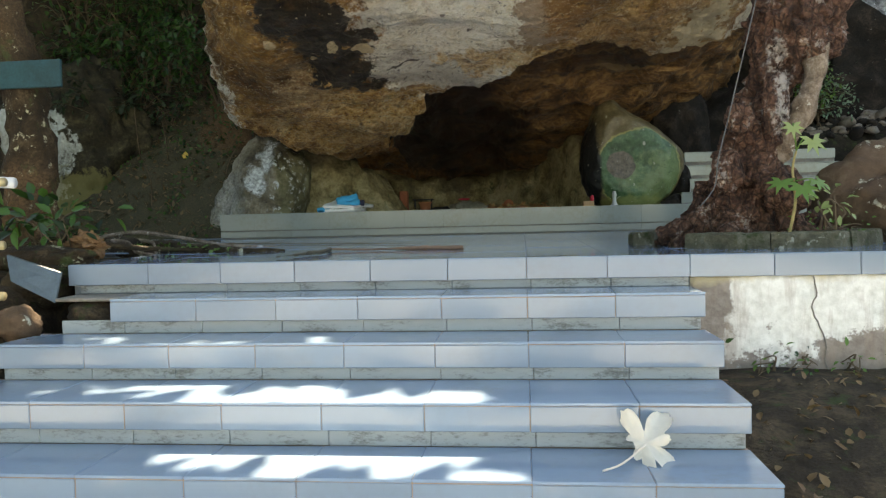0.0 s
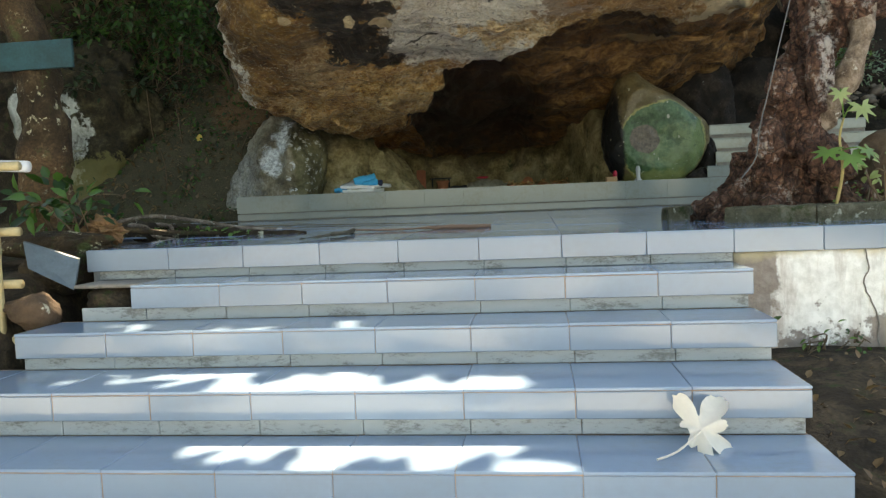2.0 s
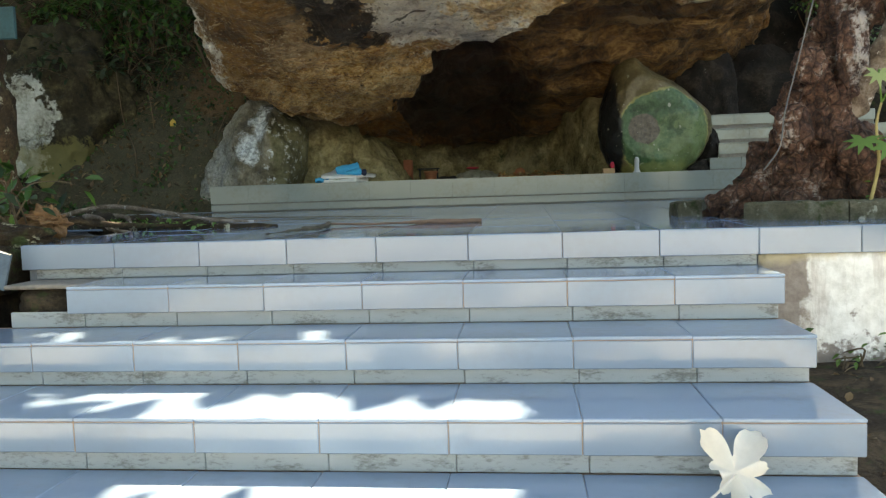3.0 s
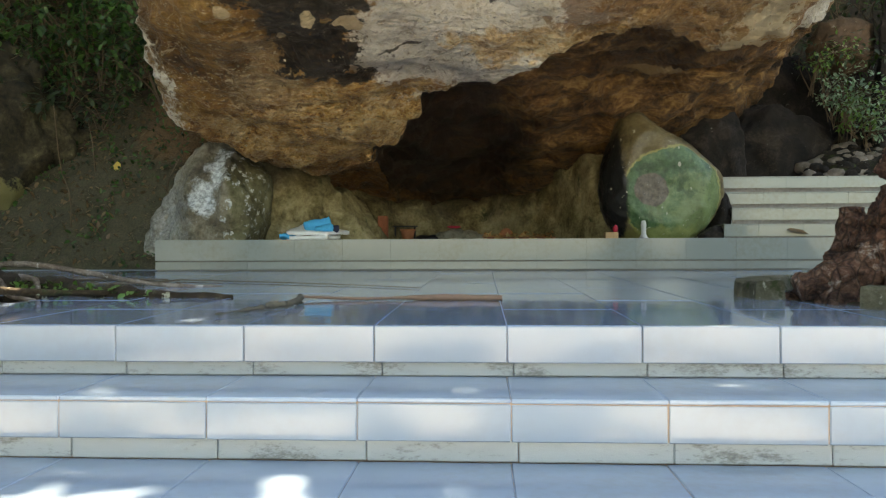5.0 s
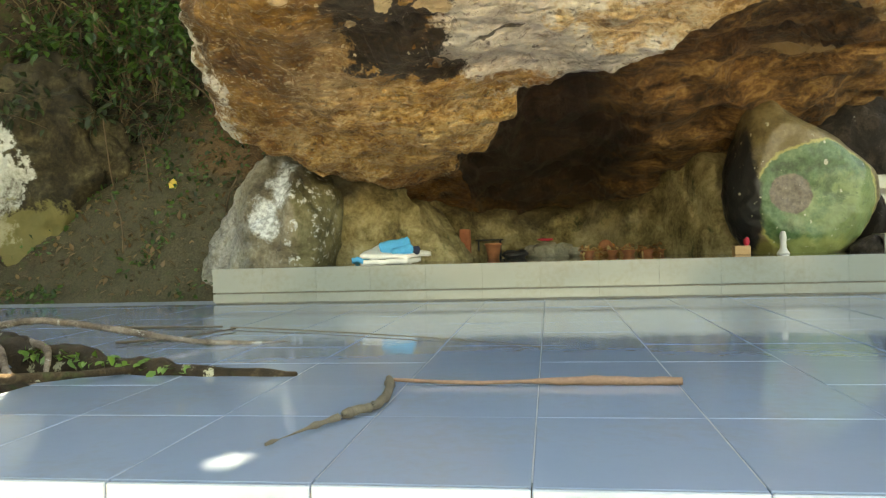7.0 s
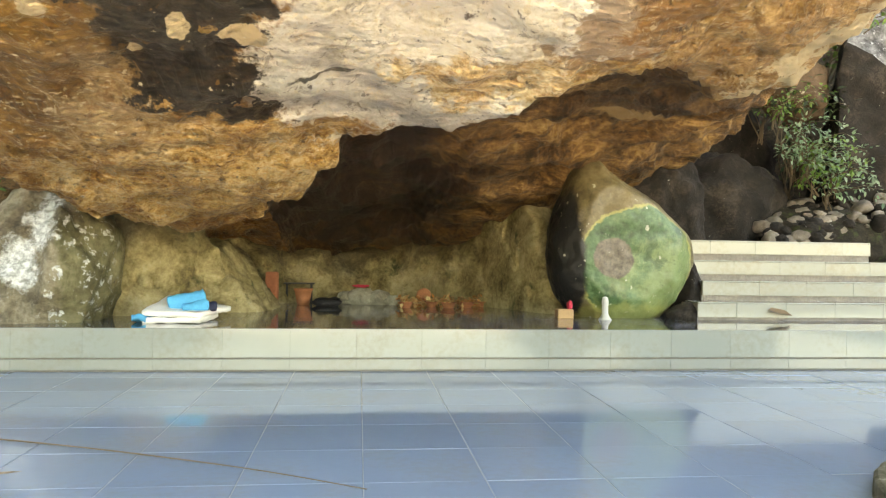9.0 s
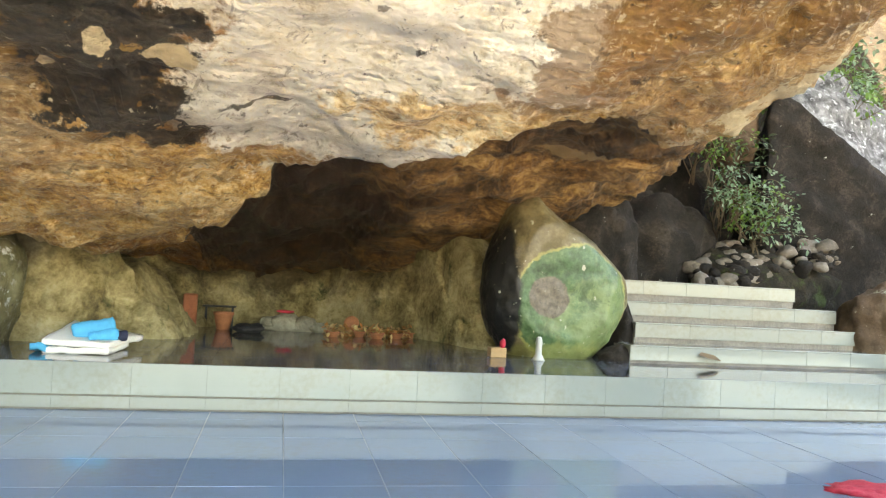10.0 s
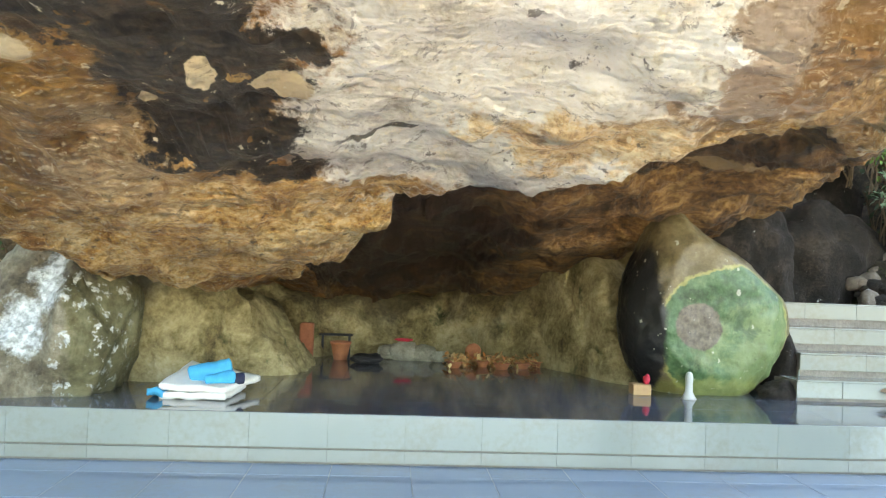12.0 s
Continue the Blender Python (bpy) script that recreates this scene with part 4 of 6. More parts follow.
# ---- the great boulder ----
# cross-sections along x: nose, underside, lip of the overhang, recess, back of the roof, each as (y, z)
SECTIONS = [
    (-2.50, (8.30, 2.20), (8.35, 1.80), (8.50, 1.45), (8.80, 1.45), (9.60, 1.70), 0.0),
    (-2.32, (7.50, 2.05), (7.75, 1.60), (8.45, 1.19), (8.90, 1.20), (10.2, 1.30), 0.0),
    (-1.75, (6.75, 2.05), (7.45, 1.56), (8.95, 1.04), (9.45, 0.98), (10.6, 1.10), 0.0),
    (-1.20, (6.45, 2.05), (7.45, 1.57), (9.25, 1.00), (9.60, 1.10), (10.9, 1.02), 0.05),
    (-0.95, (6.40, 2.05), (7.50, 1.57), (9.10, 1.11), (9.45, 1.40), (11.4, 1.02), 0.16),
    (-0.49, (6.30, 2.10), (7.40, 1.61), (8.42, 1.41), (8.95, 1.72), (11.6, 1.08), 0.24),
    (0.02, (6.25, 2.15), (7.20, 1.64), (7.98, 1.41), (8.80, 1.74), (11.3, 1.20), 0.22),
    (0.52, (6.27, 2.20), (6.95, 1.68), (7.52, 1.51), (8.60, 1.80), (10.6, 1.24), 0.20),
    (1.10, (6.35, 2.28), (7.00, 1.78), (7.75, 1.70), (8.80, 1.88), (10.5, 1.34), 0.10),
    (2.00, (6.60, 2.50), (7.70, 1.95), (8.80, 1.84), (9.40, 1.80), (10.5, 1.55), 0.0),
    (2.85, (7.60, 3.00), (8.60, 2.55), (9.50, 2.27), (10.0, 2.20), (11.0, 1.90), 0.0),
    (3.20, (9.00, 3.20), (9.30, 2.90), (9.70, 2.70), (10.0, 2.60), (11.0, 2.60), 0.0),
]


def boulder():
    secs = []
    for x, nose, under, lip, recess, back, rise in SECTIONS:
        shelf = (lip[0] + 0.10 + 0.3 * rise, lip[1] + rise)
        ny_, nz_ = nose
        prof = [(13.1, back[1] - 0.45), (13.5, 2.6), (11.6, 3.3), (9.4, 3.4), (ny_ + 1.4, nz_ + 0.85), (ny_ + 0.42, nz_ + 0.36), nose, under, lip, shelf, recess, back]
        if x < -2.4 or x > 3.1:
            prof = [(11.4, 2.2), (11.5, 2.6), (11.0, 3.0), (9.9, 3.2), (9.3, 3.0), (ny_ + 0.2, nz_ + 0.3), nose, under, lip, shelf, recess, back]
        secs.append((x, [Vector((x, a, b)) for a, b in prof]))
    npf = len(secs[0][1])
    # along x first, then round each profile
    rails = [smooth_path([s[1][j] for s in secs], 22) for j in range(npf)]
    cols = len(rails[0])
    verts, per = [], None
    for i in range(cols):
        loop = [rails[j][i] for j in range(npf)]
        closed = [loop[-1]] + loop + [loop[0], loop[1]]
        ring = []
        for j in range(1, npf + 1):
            a, b, c, d = closed[j - 1], closed[j], closed[j + 1], closed[j + 2]
            n = 20
            lip_here = j in (8, 9, 10)      # spans touching the lip stay straighter
            for k in range(n):
                t = k / n
                cr = 0.5 * ((2 * b) + (c - a) * t + (2 * a - 5 * b + 4 * c - d) * t * t + (3 * b - a - 3 * c + d) * t ** 3)
                ring.append(cr.lerp(b.lerp(c, t), 0.75 if lip_here else 0.25))
        per = len(ring)
        verts += ring
    faces = []
    for i in range(cols - 1):
        for j in range(per):
            faces.append((i * per + j, i * per + (j + 1) % per, (i + 1) * per + (j + 1) % per, (i + 1) * per + j))
    faces.append(tuple(range(per)))
    faces.append(tuple(range((cols - 1) * per, cols * per))[::-1])
    me = bpy.data.meshes.new("boulder")
    me.from_pydata([tuple(v) for v in verts], [], faces)
    bm = bmesh.new()
    bm.from_mesh(me)
    bmesh.ops.recalc_face_normals(bm, faces=bm.faces[:])
    bmesh.ops.triangulate(bm, faces=[f for f in bm.faces if len(f.verts) > 4])
    bm.normal_update()
    bm.verts.ensure_lookup_table()
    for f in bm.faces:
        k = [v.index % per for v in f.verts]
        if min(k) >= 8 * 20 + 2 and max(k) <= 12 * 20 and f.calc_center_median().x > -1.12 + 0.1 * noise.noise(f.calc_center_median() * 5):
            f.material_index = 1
    for v in bm.verts:
        p = v.co.copy()
        q = Vector((p.x, p.y * 1.5 + p.x * 0.3, p.z * 2.4))
        ridge = 1 - abs(noise.noise(q * 1.9)) * 2
        # broken bedding: scales of rock with stepped edges
        w = fbm(Vector((p.x * 1.3, p.y * 2.6, p.z * 3.0)), 3, 1.5, 15) * 4.0
        flake = math.floor(w) + smoothstep(0.78, 1.0, w - math.floor(w))
        v.co = p + v.normal * (0.016 * flake + 0.05 * fbm(q, 3, 1.1, 4) + 0.030 * fbm(q, 4, 4.5, 8) + 0.014 * fbm(q, 3, 12, 6) + 0.025 * ridge + smoothstep(8.2, 9.2, p.y) * smoothstep(2.4, 1.9, p.z) * (0.05 * fbm(q, 3, 2.6, 5) + 0.055 * (1 - 2.6 * abs(noise.noise(q * 1.15 + Vector((3, 1, 2)))))))
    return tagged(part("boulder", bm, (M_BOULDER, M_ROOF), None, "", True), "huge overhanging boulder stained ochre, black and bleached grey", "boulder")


boulder()

# ---- rocks round the shrine ----
prop = rock_bm((-2.56, 9.62, 0.42), (0.58, 0.52, 0.80), 11, 0.14, 6, 6, 0.6, 0.25)
for v in prop.verts:
    # upright folds down the weathered face
    fold = 0.045 * math.sin(v.co.x * 13 + 2.5 * v.co.z + 1.2 * noise.noise(v.co * 2)) * smoothstep(9.8, 9.3, v.co.y)
    v.co.y += fold + 0.02 * fbm(v.co, 3, 7, 4)
    v.co.x += 0.10 * (v.co.z - 0.5)
tagged(part("supporting_rock", prop, M_PROPROCK, None, "", True), "grey rock with a white lichen streak propping the boulder", "rock")
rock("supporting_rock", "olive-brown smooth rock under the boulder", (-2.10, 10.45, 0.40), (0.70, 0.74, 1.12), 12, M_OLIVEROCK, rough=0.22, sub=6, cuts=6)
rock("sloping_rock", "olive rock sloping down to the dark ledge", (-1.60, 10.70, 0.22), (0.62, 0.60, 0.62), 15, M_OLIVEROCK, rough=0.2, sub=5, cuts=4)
# last one is an added mass that shuts out daylight leaking in behind
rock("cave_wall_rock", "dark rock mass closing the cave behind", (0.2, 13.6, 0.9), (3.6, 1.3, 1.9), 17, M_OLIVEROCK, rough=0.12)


def cave_wall():
    base = smooth_path([(-1.9, 10.9, 0), (-1.35, 11.35, 0), (-0.7, 11.75, 0), (0.0, 11.85, 0), (0.55, 11.45, 0), (0.9, 10.85, 0), (1.12, 10.35, 0), (1.5, 10.45, 0)], 14)
    bm, rows = bmesh.new(), []
    for i in range(34):
        h = i / 33
        row = []
        for b_ in base:
            lean = 0.10 * h + (1.5 if b_.x < 0.0 else 0.8 if b_.x < 0.6 else 0.45) * h * h
            p = Vector((b_.x - 0.1 * h, b_.y + lean, 0.29 + 1.25 * h))
            k = smoothstep(0.0, 0.25, h)
            p += Vector((0.04, -0.16 - 0.2 * k, 0.0)) * fbm(p, 4, 1.7, 12) + Vector((0, -0.03, 0.01)) * fbm(p, 3, 8, 3)
            row.append(bm.verts.new(p))
        rows.append(row)
    for r0, r1 in zip(rows, rows[1:]):
        for i in range(len(base) - 1):
            bm.faces.new((r0[i], r0[i + 1], r1[i + 1], r1[i]))
    ext = bmesh.ops.extrude_face_region(bm, geom=bm.faces[:])
    for w in [e for e in ext["geom"] if isinstance(e, bmesh.types.BMVert)]:
        w.co.y += 0.4
    bmesh.ops.recalc_face_normals(bm, faces=bm.faces[:])
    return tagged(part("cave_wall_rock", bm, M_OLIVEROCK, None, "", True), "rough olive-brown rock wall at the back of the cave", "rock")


cave_wall()
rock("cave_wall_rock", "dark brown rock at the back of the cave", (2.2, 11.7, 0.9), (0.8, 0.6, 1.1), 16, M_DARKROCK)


def green_stone():
    bm = bmesh.new()
    bmesh.ops.create_icosphere(bm, subdivisions=6, radius=1.0)
    for v in bm.verts:
        d = v.co.normalized()
        # egg shape with a flat front, leaning apex to the left
        p = Vector((d.x * 0.62, d.y * 0.42, d.z * 0.66))
        up = smoothstep(0.05, 1.0, d.z)
        p.x = p.x * (1 - 0.60 * up) - 0.25 * up
        p.z += 0.06 * up
        p += Vector((1.62, 10.10, 0.86))
        if p.y < 9.77:
            p.y = 9.77 - (9.77 - p.y) * 0.12
        if p.x < 1.22:
            p.x = 1.22 - (1.22 - p.x) * 0.72
        p += d * (0.03 * fbm(p, 4, 2.5, 3) + 0.008 * fbm(p, 3, 14, 5))
        v.co = p
    return tagged(part("painted_stone", bm, M_GREEN, None, "", True), "standing stone with a faded green painted disc, black on one side", "stone")


green_stone()
# added filler: its dark colour stands for the slight shadow in this gap
rock("wedge_rock", "added dark filler for the shaded gap beside the side stairs", (2.22, 10.16, 0.55), (0.12, 0.20, 0.33), 22, M_DARKROCK, sub=4)
# added dark mass: hides sunlit ground where the gap should be in shade
rock("dark_rock", "dark rock mass added to cover the sunlit slope behind the boulder", (3.3, 12.7, 1.6), (1.2, 0.5, 1.4), 34, M_DARKROCK)
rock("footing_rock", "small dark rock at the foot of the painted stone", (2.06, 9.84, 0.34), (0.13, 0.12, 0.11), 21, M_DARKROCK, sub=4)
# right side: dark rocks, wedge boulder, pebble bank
rock("dark_rock", "dark rock behind the side stairs, shade in its colour", (3.1, 11.7, 1.15), (0.85, 0.6, 0.85), 31, M_DARKROCK)
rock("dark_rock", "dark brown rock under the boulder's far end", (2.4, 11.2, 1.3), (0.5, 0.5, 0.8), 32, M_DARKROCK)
rock("red_brown_rock", "reddish brown rock wedged beside the boulder", (4.12, 11.7, 2.55), (0.42, 0.35, 0.34), 33, M_BROWNROCK)


def wedge_boulder():
    bm = bmesh.new()
    pts = [(4.22, 11.25, 0.7), (7.2, 10.8, 0.3), (7.2, 10.9, 1.15), (4.40, 11.35, 3.05), (4.62, 12.6, 0.9), (7.4, 12.8, 0.4), (7.4, 11.7, 2.15), (4.80, 11.72, 3.75)]
    v = [bm.verts.new(p) for p in pts]
    for f in ((0, 1, 2, 3), (5, 4, 7, 6), (4, 0, 3, 7), (1, 5, 6, 2), (3, 2, 6, 7), (4, 5, 1, 0)):
        bm.faces.new([v[i] for i in f]).material_index = 1 if f == (3, 2, 6, 7) else 0
    bmesh.ops.subdivide_edges(bm, edges=bm.edges[:], cuts=40, use_grid_fill=True)
    bmesh.ops.smooth_vert(bm, verts=bm.verts[:], factor=0.5, use_axis_x=True, use_axis_y=True, use_axis_z=True)
    bm.normal_update()
    for w in bm.verts:
        w.co += w.normal * (0.09 * fbm(w.co, 4, 1.8, 2) + 0.025 * fbm(w.co, 3, 9, 6))
    # dark sides carry shade in their colour; only the top face is pale
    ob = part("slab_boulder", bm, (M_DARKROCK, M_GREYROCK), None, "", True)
    return tagged(ob, "tilted dark boulder with a pale lichened top face", "boulder")


wedge_boulder()
rnd = random.Random(5)
peb = rock_bm((0, 0, 0), (1, 1, 0.7), 77, 0.2, 2, 6)
peb_me = bpy.data.meshes.new("stone")
peb.to_mesh(peb_me)
peb.free()
peb_me.materials.append(M_PEBBLE)
peb_me.polygons.foreach_set("use_smooth", [True] * len(peb_me.polygons))
peb_me2 = peb_me.copy()
peb_me2.materials[0] = M_DARKROCK
for k in range(170):
    x, y = rnd.uniform(3.3, 4.9), rnd.uniform(10.8, 11.45)
    s = 0.028 + 0.085 * rnd.random() ** 2
    z = 0.90 + 0.5 * (y - 10.8) + 0.22 * max(0, x - 3.4) + rnd.uniform(-0.02, 0.05)
    ob = new("stone", peb_me if rnd.random() < 0.6 else peb_me2)
    ob.matrix_world = Matrix.Translation((x, y, z)) @ Euler((rnd.uniform(-0.5, 0.5), rnd.uniform(-0.5, 0.5), rnd.uniform(0, 6))).to_matrix().to_4x4() @ Matrix.Diagonal((s * 1.2, s, s, 1))
    tagged(ob, "loose weathered stone on the rubble bank", "stone", "stones on the bank")
bank = rock_bm((4.15, 11.6, 0.70), (1.3, 1.0, 0.66), 41, 0.15, 5)
tagged(part("rubble_bank", bank, M_HILL, None, "", True), "earth bank under loose stones", "bank", kind="structure")
rock("mossy_rock", "brown rock with pale lichen edge beside the tree", (2.95, 6.35, 0.15), (0.72, 0.7, 0.55), 51, M_BROWNROCK)
rock("red_brown_rock", "reddish rock at the edge of the side stairs", (4.75, 10.0, 0.55), (0.5, 0.5, 0.5), 52, M_BROWNROCK)

# left bank: large rock with pale lichen, hillside
rock("bank_rock", "dark rock with a white lichen patch", (-5.35, 10.5, 1.0), (1.15, 0.8, 1.5), 61, M_BANKROCK, rough=0.3, sub=6, cuts=10)

# ---- old tree in its kerbed bed ----
tree = thing("gnarled_tree", "gnarled tree with scaly red-brown bark and forked limb", "tree")


def trunk():
    pts = smooth_path([(1.66, 5.86, -0.05), (1.67, 5.83, 0.12), (1.70, 5.80, 0.35), (1.73, 5.78, 0.55), (1.78, 5.78, 0.75), (1.85, 5.78, 0.95), (1.97, 5.80, 1.18), (2.03, 5.82, 1.45), (2.2, 5.9, 2.8), (2.1, 6.1, 4.2)], 9)
    rad = []
    for p in pts:
        r = 0.19 + 0.24 * math.exp(-max(0, p.z + 0.02) / 0.12)
        r -= 0.055 * smoothstep(0.58, 0.72, p.z) * smoothstep(1.12, 0.98, p.z)
        r += 0.05 * smoothstep(1.0, 1.2, p.z)
        rad.append(r)
    bm = tube_bm(pts, rad, 64, 0.36, 2.0, 5.5)
    bmesh.ops.subdivide_edges(bm, edges=bm.edges[:], cuts=1, use_grid_fill=True)
    bm.normal_update()
    for v in bm.verts:
        v.co += v.normal * (0.040 * fbm(v.co, 4, 11, 7) + 0.014 * fbm(v.co, 3, 34, 3) - 0.03 * (1 - min(1.0, abs(noise.noise(Vector((v.co.x * 9, v.co.y * 9, v.co.z * 3.2)))) * 7)))
    return part("trunk", bm, M_BARK, tree, "", True)


trunk_ob = trunk()
limb = smooth_path([(1.86, 5.74, 0.52), (1.92, 5.66, 0.66), (1.98, 5.62, 0.82), (2.05, 5.64, 1.02), (2.09, 5.74, 1.25)], 9)
part("limb", tube_bm(limb, [0.060 + 0.006 * math.sin(k * 0.5) for k in range(len(limb))], 28, 0.32, 4.0, 9.0), M_BARKPALE, tree, "smoother grey-brown limb rejoining the trunk", True)
for c, s, sd in (((1.60, 5.56, 0.73), (0.085, 0.06, 0.085), 3), ((1.80, 5.57, 0.80), (0.07, 0.05, 0.2), 4), ((1.55, 5.62, 0.45), (0.10, 0.08, 0.13), 5), ((1.86, 5.58, 0.3), (0.12, 0.08, 0.14), 6)):
    part("burl", rock_bm(c, s, sd, 0.3, 4), M_BARK, trunk_ob, "", True)
for a, b, r in (((1.48, 5.80, 0.13), (1.20, 5.84, 0.06), 0.075), ((1.85, 5.65, 0.12), (1.98, 5.5, 0.04), 0.075), ((1.6, 5.65, 0.1), (1.5, 5.5, 0.05), 0.07), ((1.95, 5.8, 0.12), (2.22, 5.72, 0.03), 0.08)):
    pts = smooth_path([a, ((a[0] + b[0]) / 2, (a[1] + b[1]) / 2, (a[2] + b[2]) / 2 + 0.02), b], 9)
    part("root", tube_bm(pts, [r * (1.2 - 0.6 * k / (len(pts) - 1)) for k in range(len(pts))], 28, 0.55, 3, 14), M_BARK, tree, "", True)

stub = smooth_path([(1.38, 5.86, -0.02), (1.45, 5.95, 0.10), (1.50, 6.02, 0.24), (1.51, 6.04, 0.40)], 10)
part("root", tube_bm(stub, [0.12 * (1 - k / (len(stub) - 1)) ** 1.6 + 0.05 for k in range(len(stub))], 28, 0.5, 8, 13), M_BARK, tree, "", True)

bed = thing("tree_bed_kerb", "low mossy concrete kerb round the tree", "kerb")
bedsoil = rock_bm((1.78, 6.05, -0.02), (0.64, 0.65, 0.08), 71, 0.1, 4, 2)
part("soil", bedsoil, M_SOIL, bed, "dark soil inside the kerb", True)
for k in range(10):
    a0, a1 = 2 * math.pi * (k + 0.3) / 10 + 0.006, 2 * math.pi * (k + 1.3) / 10 - 0.006
    if k == 5:
        continue
    bm = bmesh.new()
    ring = []
    for j in range(12):
        a = a0 + (a1 - a0) * j / 11
        w = 0.016 * fbm((k, j, 0), 3, 0.7)
        ring.append([bm.verts.new((1.78 + (0.70 + o + w) * math.cos(a), 6.05 + (0.71 + o + w) * math.sin(a), z + 0.5 * w)) for o, z in ((-0.11, 0.0), (-0.105, 0.085), (-0.09, 0.093), (0.01, 0.09), (0.022, 0.08), (0.028, 0.0))])
    for r0, r1 in zip(ring, ring[1:]):
        for i in range(5):
            bm.faces.new((r0[i], r0[i + 1], r1[i + 1], r1[i]))
    bm.faces.new(ring[0][::-1])
    bm.faces.new(ring[-1])
    bmesh.ops.recalc_face_normals(bm, faces=bm.faces[:])
    part("kerb_stone", bm, M_MOSSCURB, bed)

cable = thing("hanging_cable", "thin grey cable hanging down the tree trunk", "cable")
cp = smooth_path([(1.72, 5.55, 1.5), (1.64, 5.5, 1.2), (1.58, 5.5, 0.95), (1.53, 5.52, 0.72), (1.47, 5.5, 0.5), (1.45, 5.5, 0.35), (1.36, 5.45, 0.24)], 6)
part("cord", tube_bm(cp, [0.0036] * len(cp), 6), M_WIRE, cable, "", True)


def lobed_leaf(verts, faces, centre, normal, up, size, lobes=7):
    """A palmate leaf: a fan of pointed lobes."""
    n = Vector(normal).normalized()
    u = (Vector(up) - n * n.dot(Vector(up))).normalized()
    s = n.cross(u)
    i0 = len(verts)
    verts.append(Vector(centre))
    ring = []
    m = lobes * 2
    for k in range(m + 1):
        a = -2.5 + 5.0 * k / m
        r = size * ((1.0 - 0.25 * abs(a) / 2.5) if k % 2 else 0.42)
        ring.append(Vector(centre) + (u * math.cos(a) + s * math.sin(a)) * r - n * (0.12 * r))
    verts += ring
    for k in range(m):
        faces.append((i0, i0 + 1 + k, i0 + 2 + k))


def papaya():
    top = thing("papaya_seedling", "young plant with lobed pale green leaves at the tree's foot", "plant")
    stem = smooth_path([(1.80, 5.38, 0.06), (1.83, 5.36, 0.25), (1.81, 5.34, 0.42), (1.83, 5.34, 0.52)], 5)
    part("stem", tube_bm(stem, [0.009 - 0.004 * k / len(stem) for k in range(len(stem))], 8), simple("pale_stem", (0.30, 0.24, 0.09), 0.6), top, "", True)
    for c, nrm, sz, mat in (((1.80, 5.30, 0.645), (0.1, -1, 0.4), 0.075, M_LEAFPALEG), ((1.90, 5.30, 0.57), (0.2, -1, 0.5), 0.095, M_LEAFPALEG),
                            ((1.74, 5.30, 0.36), (-0.3, -0.6, 0.8), 0.10, M_LEAFBRIGHT), ((1.84, 5.28, 0.33), (0.1, -0.8, 0.6), 0.11, M_LEAFBRIGHT), ((1.93, 5.32, 0.36), (0.4, -0.6, 0.7), 0.09, M_LEAFBRIGHT)):
        v, f = [], []
        lobed_leaf(v, f, c, nrm, (c[0] - 1.82, 0, -0.6), sz)
        lf_ob = from_data("leaf", v, f, mat, top)
        pet = smooth_path([stem[-1] if c[2] > 0.5 else stem[8], ((c[0] + 1.82) / 2, 5.32, c[2] + 0.01), c], 4)
        part("petiole", tube_bm(pet, [0.004] * len(pet), 5), M_LEAFBRIGHT, lf_ob)


M_LEAFPALEG = leaf_material("pale_green_leaf", (0.30, 0.38, 0.14), (0.36, 0.44, 0.18), 0.35)
M_LEAFCOOL = leaf_material("cool_pale_leaf", (0.12, 0.24, 0.12), (0.34, 0.46, 0.32), 0.35)
papaya()
bush("weed", "small weed sprouting at the kerb", (2.02, 5.45, 0.06), 0.22, 0.12, 4, 5, 0.06, 91, M_LEAFPALEG)
bush("weed", "low green weeds growing on the kerb", (2.05, 5.55, 0.06), 0.07, 0.16, 7, 9, 0.03, 92, M_LEAFBRIGHT)

# ---- leaf litter and the things on the terrace ----
big = thing("fallen_leaf", "large bleached dry lobed leaf lying on a step", "leaf")
lobes = ((60, 0.145, 33), (126, 0.115, 25), (166, 0.03, 30), (14, 0.055, 24), (-36, 0.13, 29), (-80, 0.085, 22), (-120, 0.03, 24))
vv, ff = [Vector((0, 0, 0))], []
for k in range(120):
    a = -180 + 360 * k / 119
    r = 0.042 + 0.80 * max(h * max(0.0, 1 - abs((a - c) / w) ** 2.2) for c, h, w in lobes) * (1 + 0.16 * noise.noise(Vector((k * 0.8, 0, 0))))
    vv.append(Vector((r * math.cos(radians(a)), r * math.sin(radians(a)), 0.030 * math.sin(radians(a * 4)) * r / 0.1 - 1.2 * r * r)))
    if k:
        ff.append((0, k, k + 1))
place = pose(0.80, 3.85, -0.605, 58, 4, -4)
from_data("blade", [place @ w for w in vv], ff, M_LEAFPALE, big)
part("stalk", tube_bm(smooth_path([(0.80, 3.84, -0.61), (0.71, 3.77, -0.655), (0.64, 3.73, -0.668)], 4), [0.004] * 9, 6), M_LEAFPALE, big)

twig = thing("fallen_frond", "dry brown palm frond stalk with a frayed base on the tiles", "branch")
tp = smooth_path([(-0.97, 5.20, 0.014), (-0.91, 5.36, 0.018), (-0.86, 5.47, 0.022), (-0.81, 5.56, 0.026), (-0.81, 5.7, 0.030), (-0.85, 5.90, 0.030)], 6)
part("sheath", tube_bm(tp, [0.003 + 0.009 * smoothstep(2, 14, k) + 0.007 * noise.noise(Vector((k * 0.6, 0, 0))) for k in range(len(tp))], 10, 0.5, 3, 25), simple("dry_grey_sheath", (0.10, 0.085, 0.06), 0.8, 0.4, 20), twig, "", True)
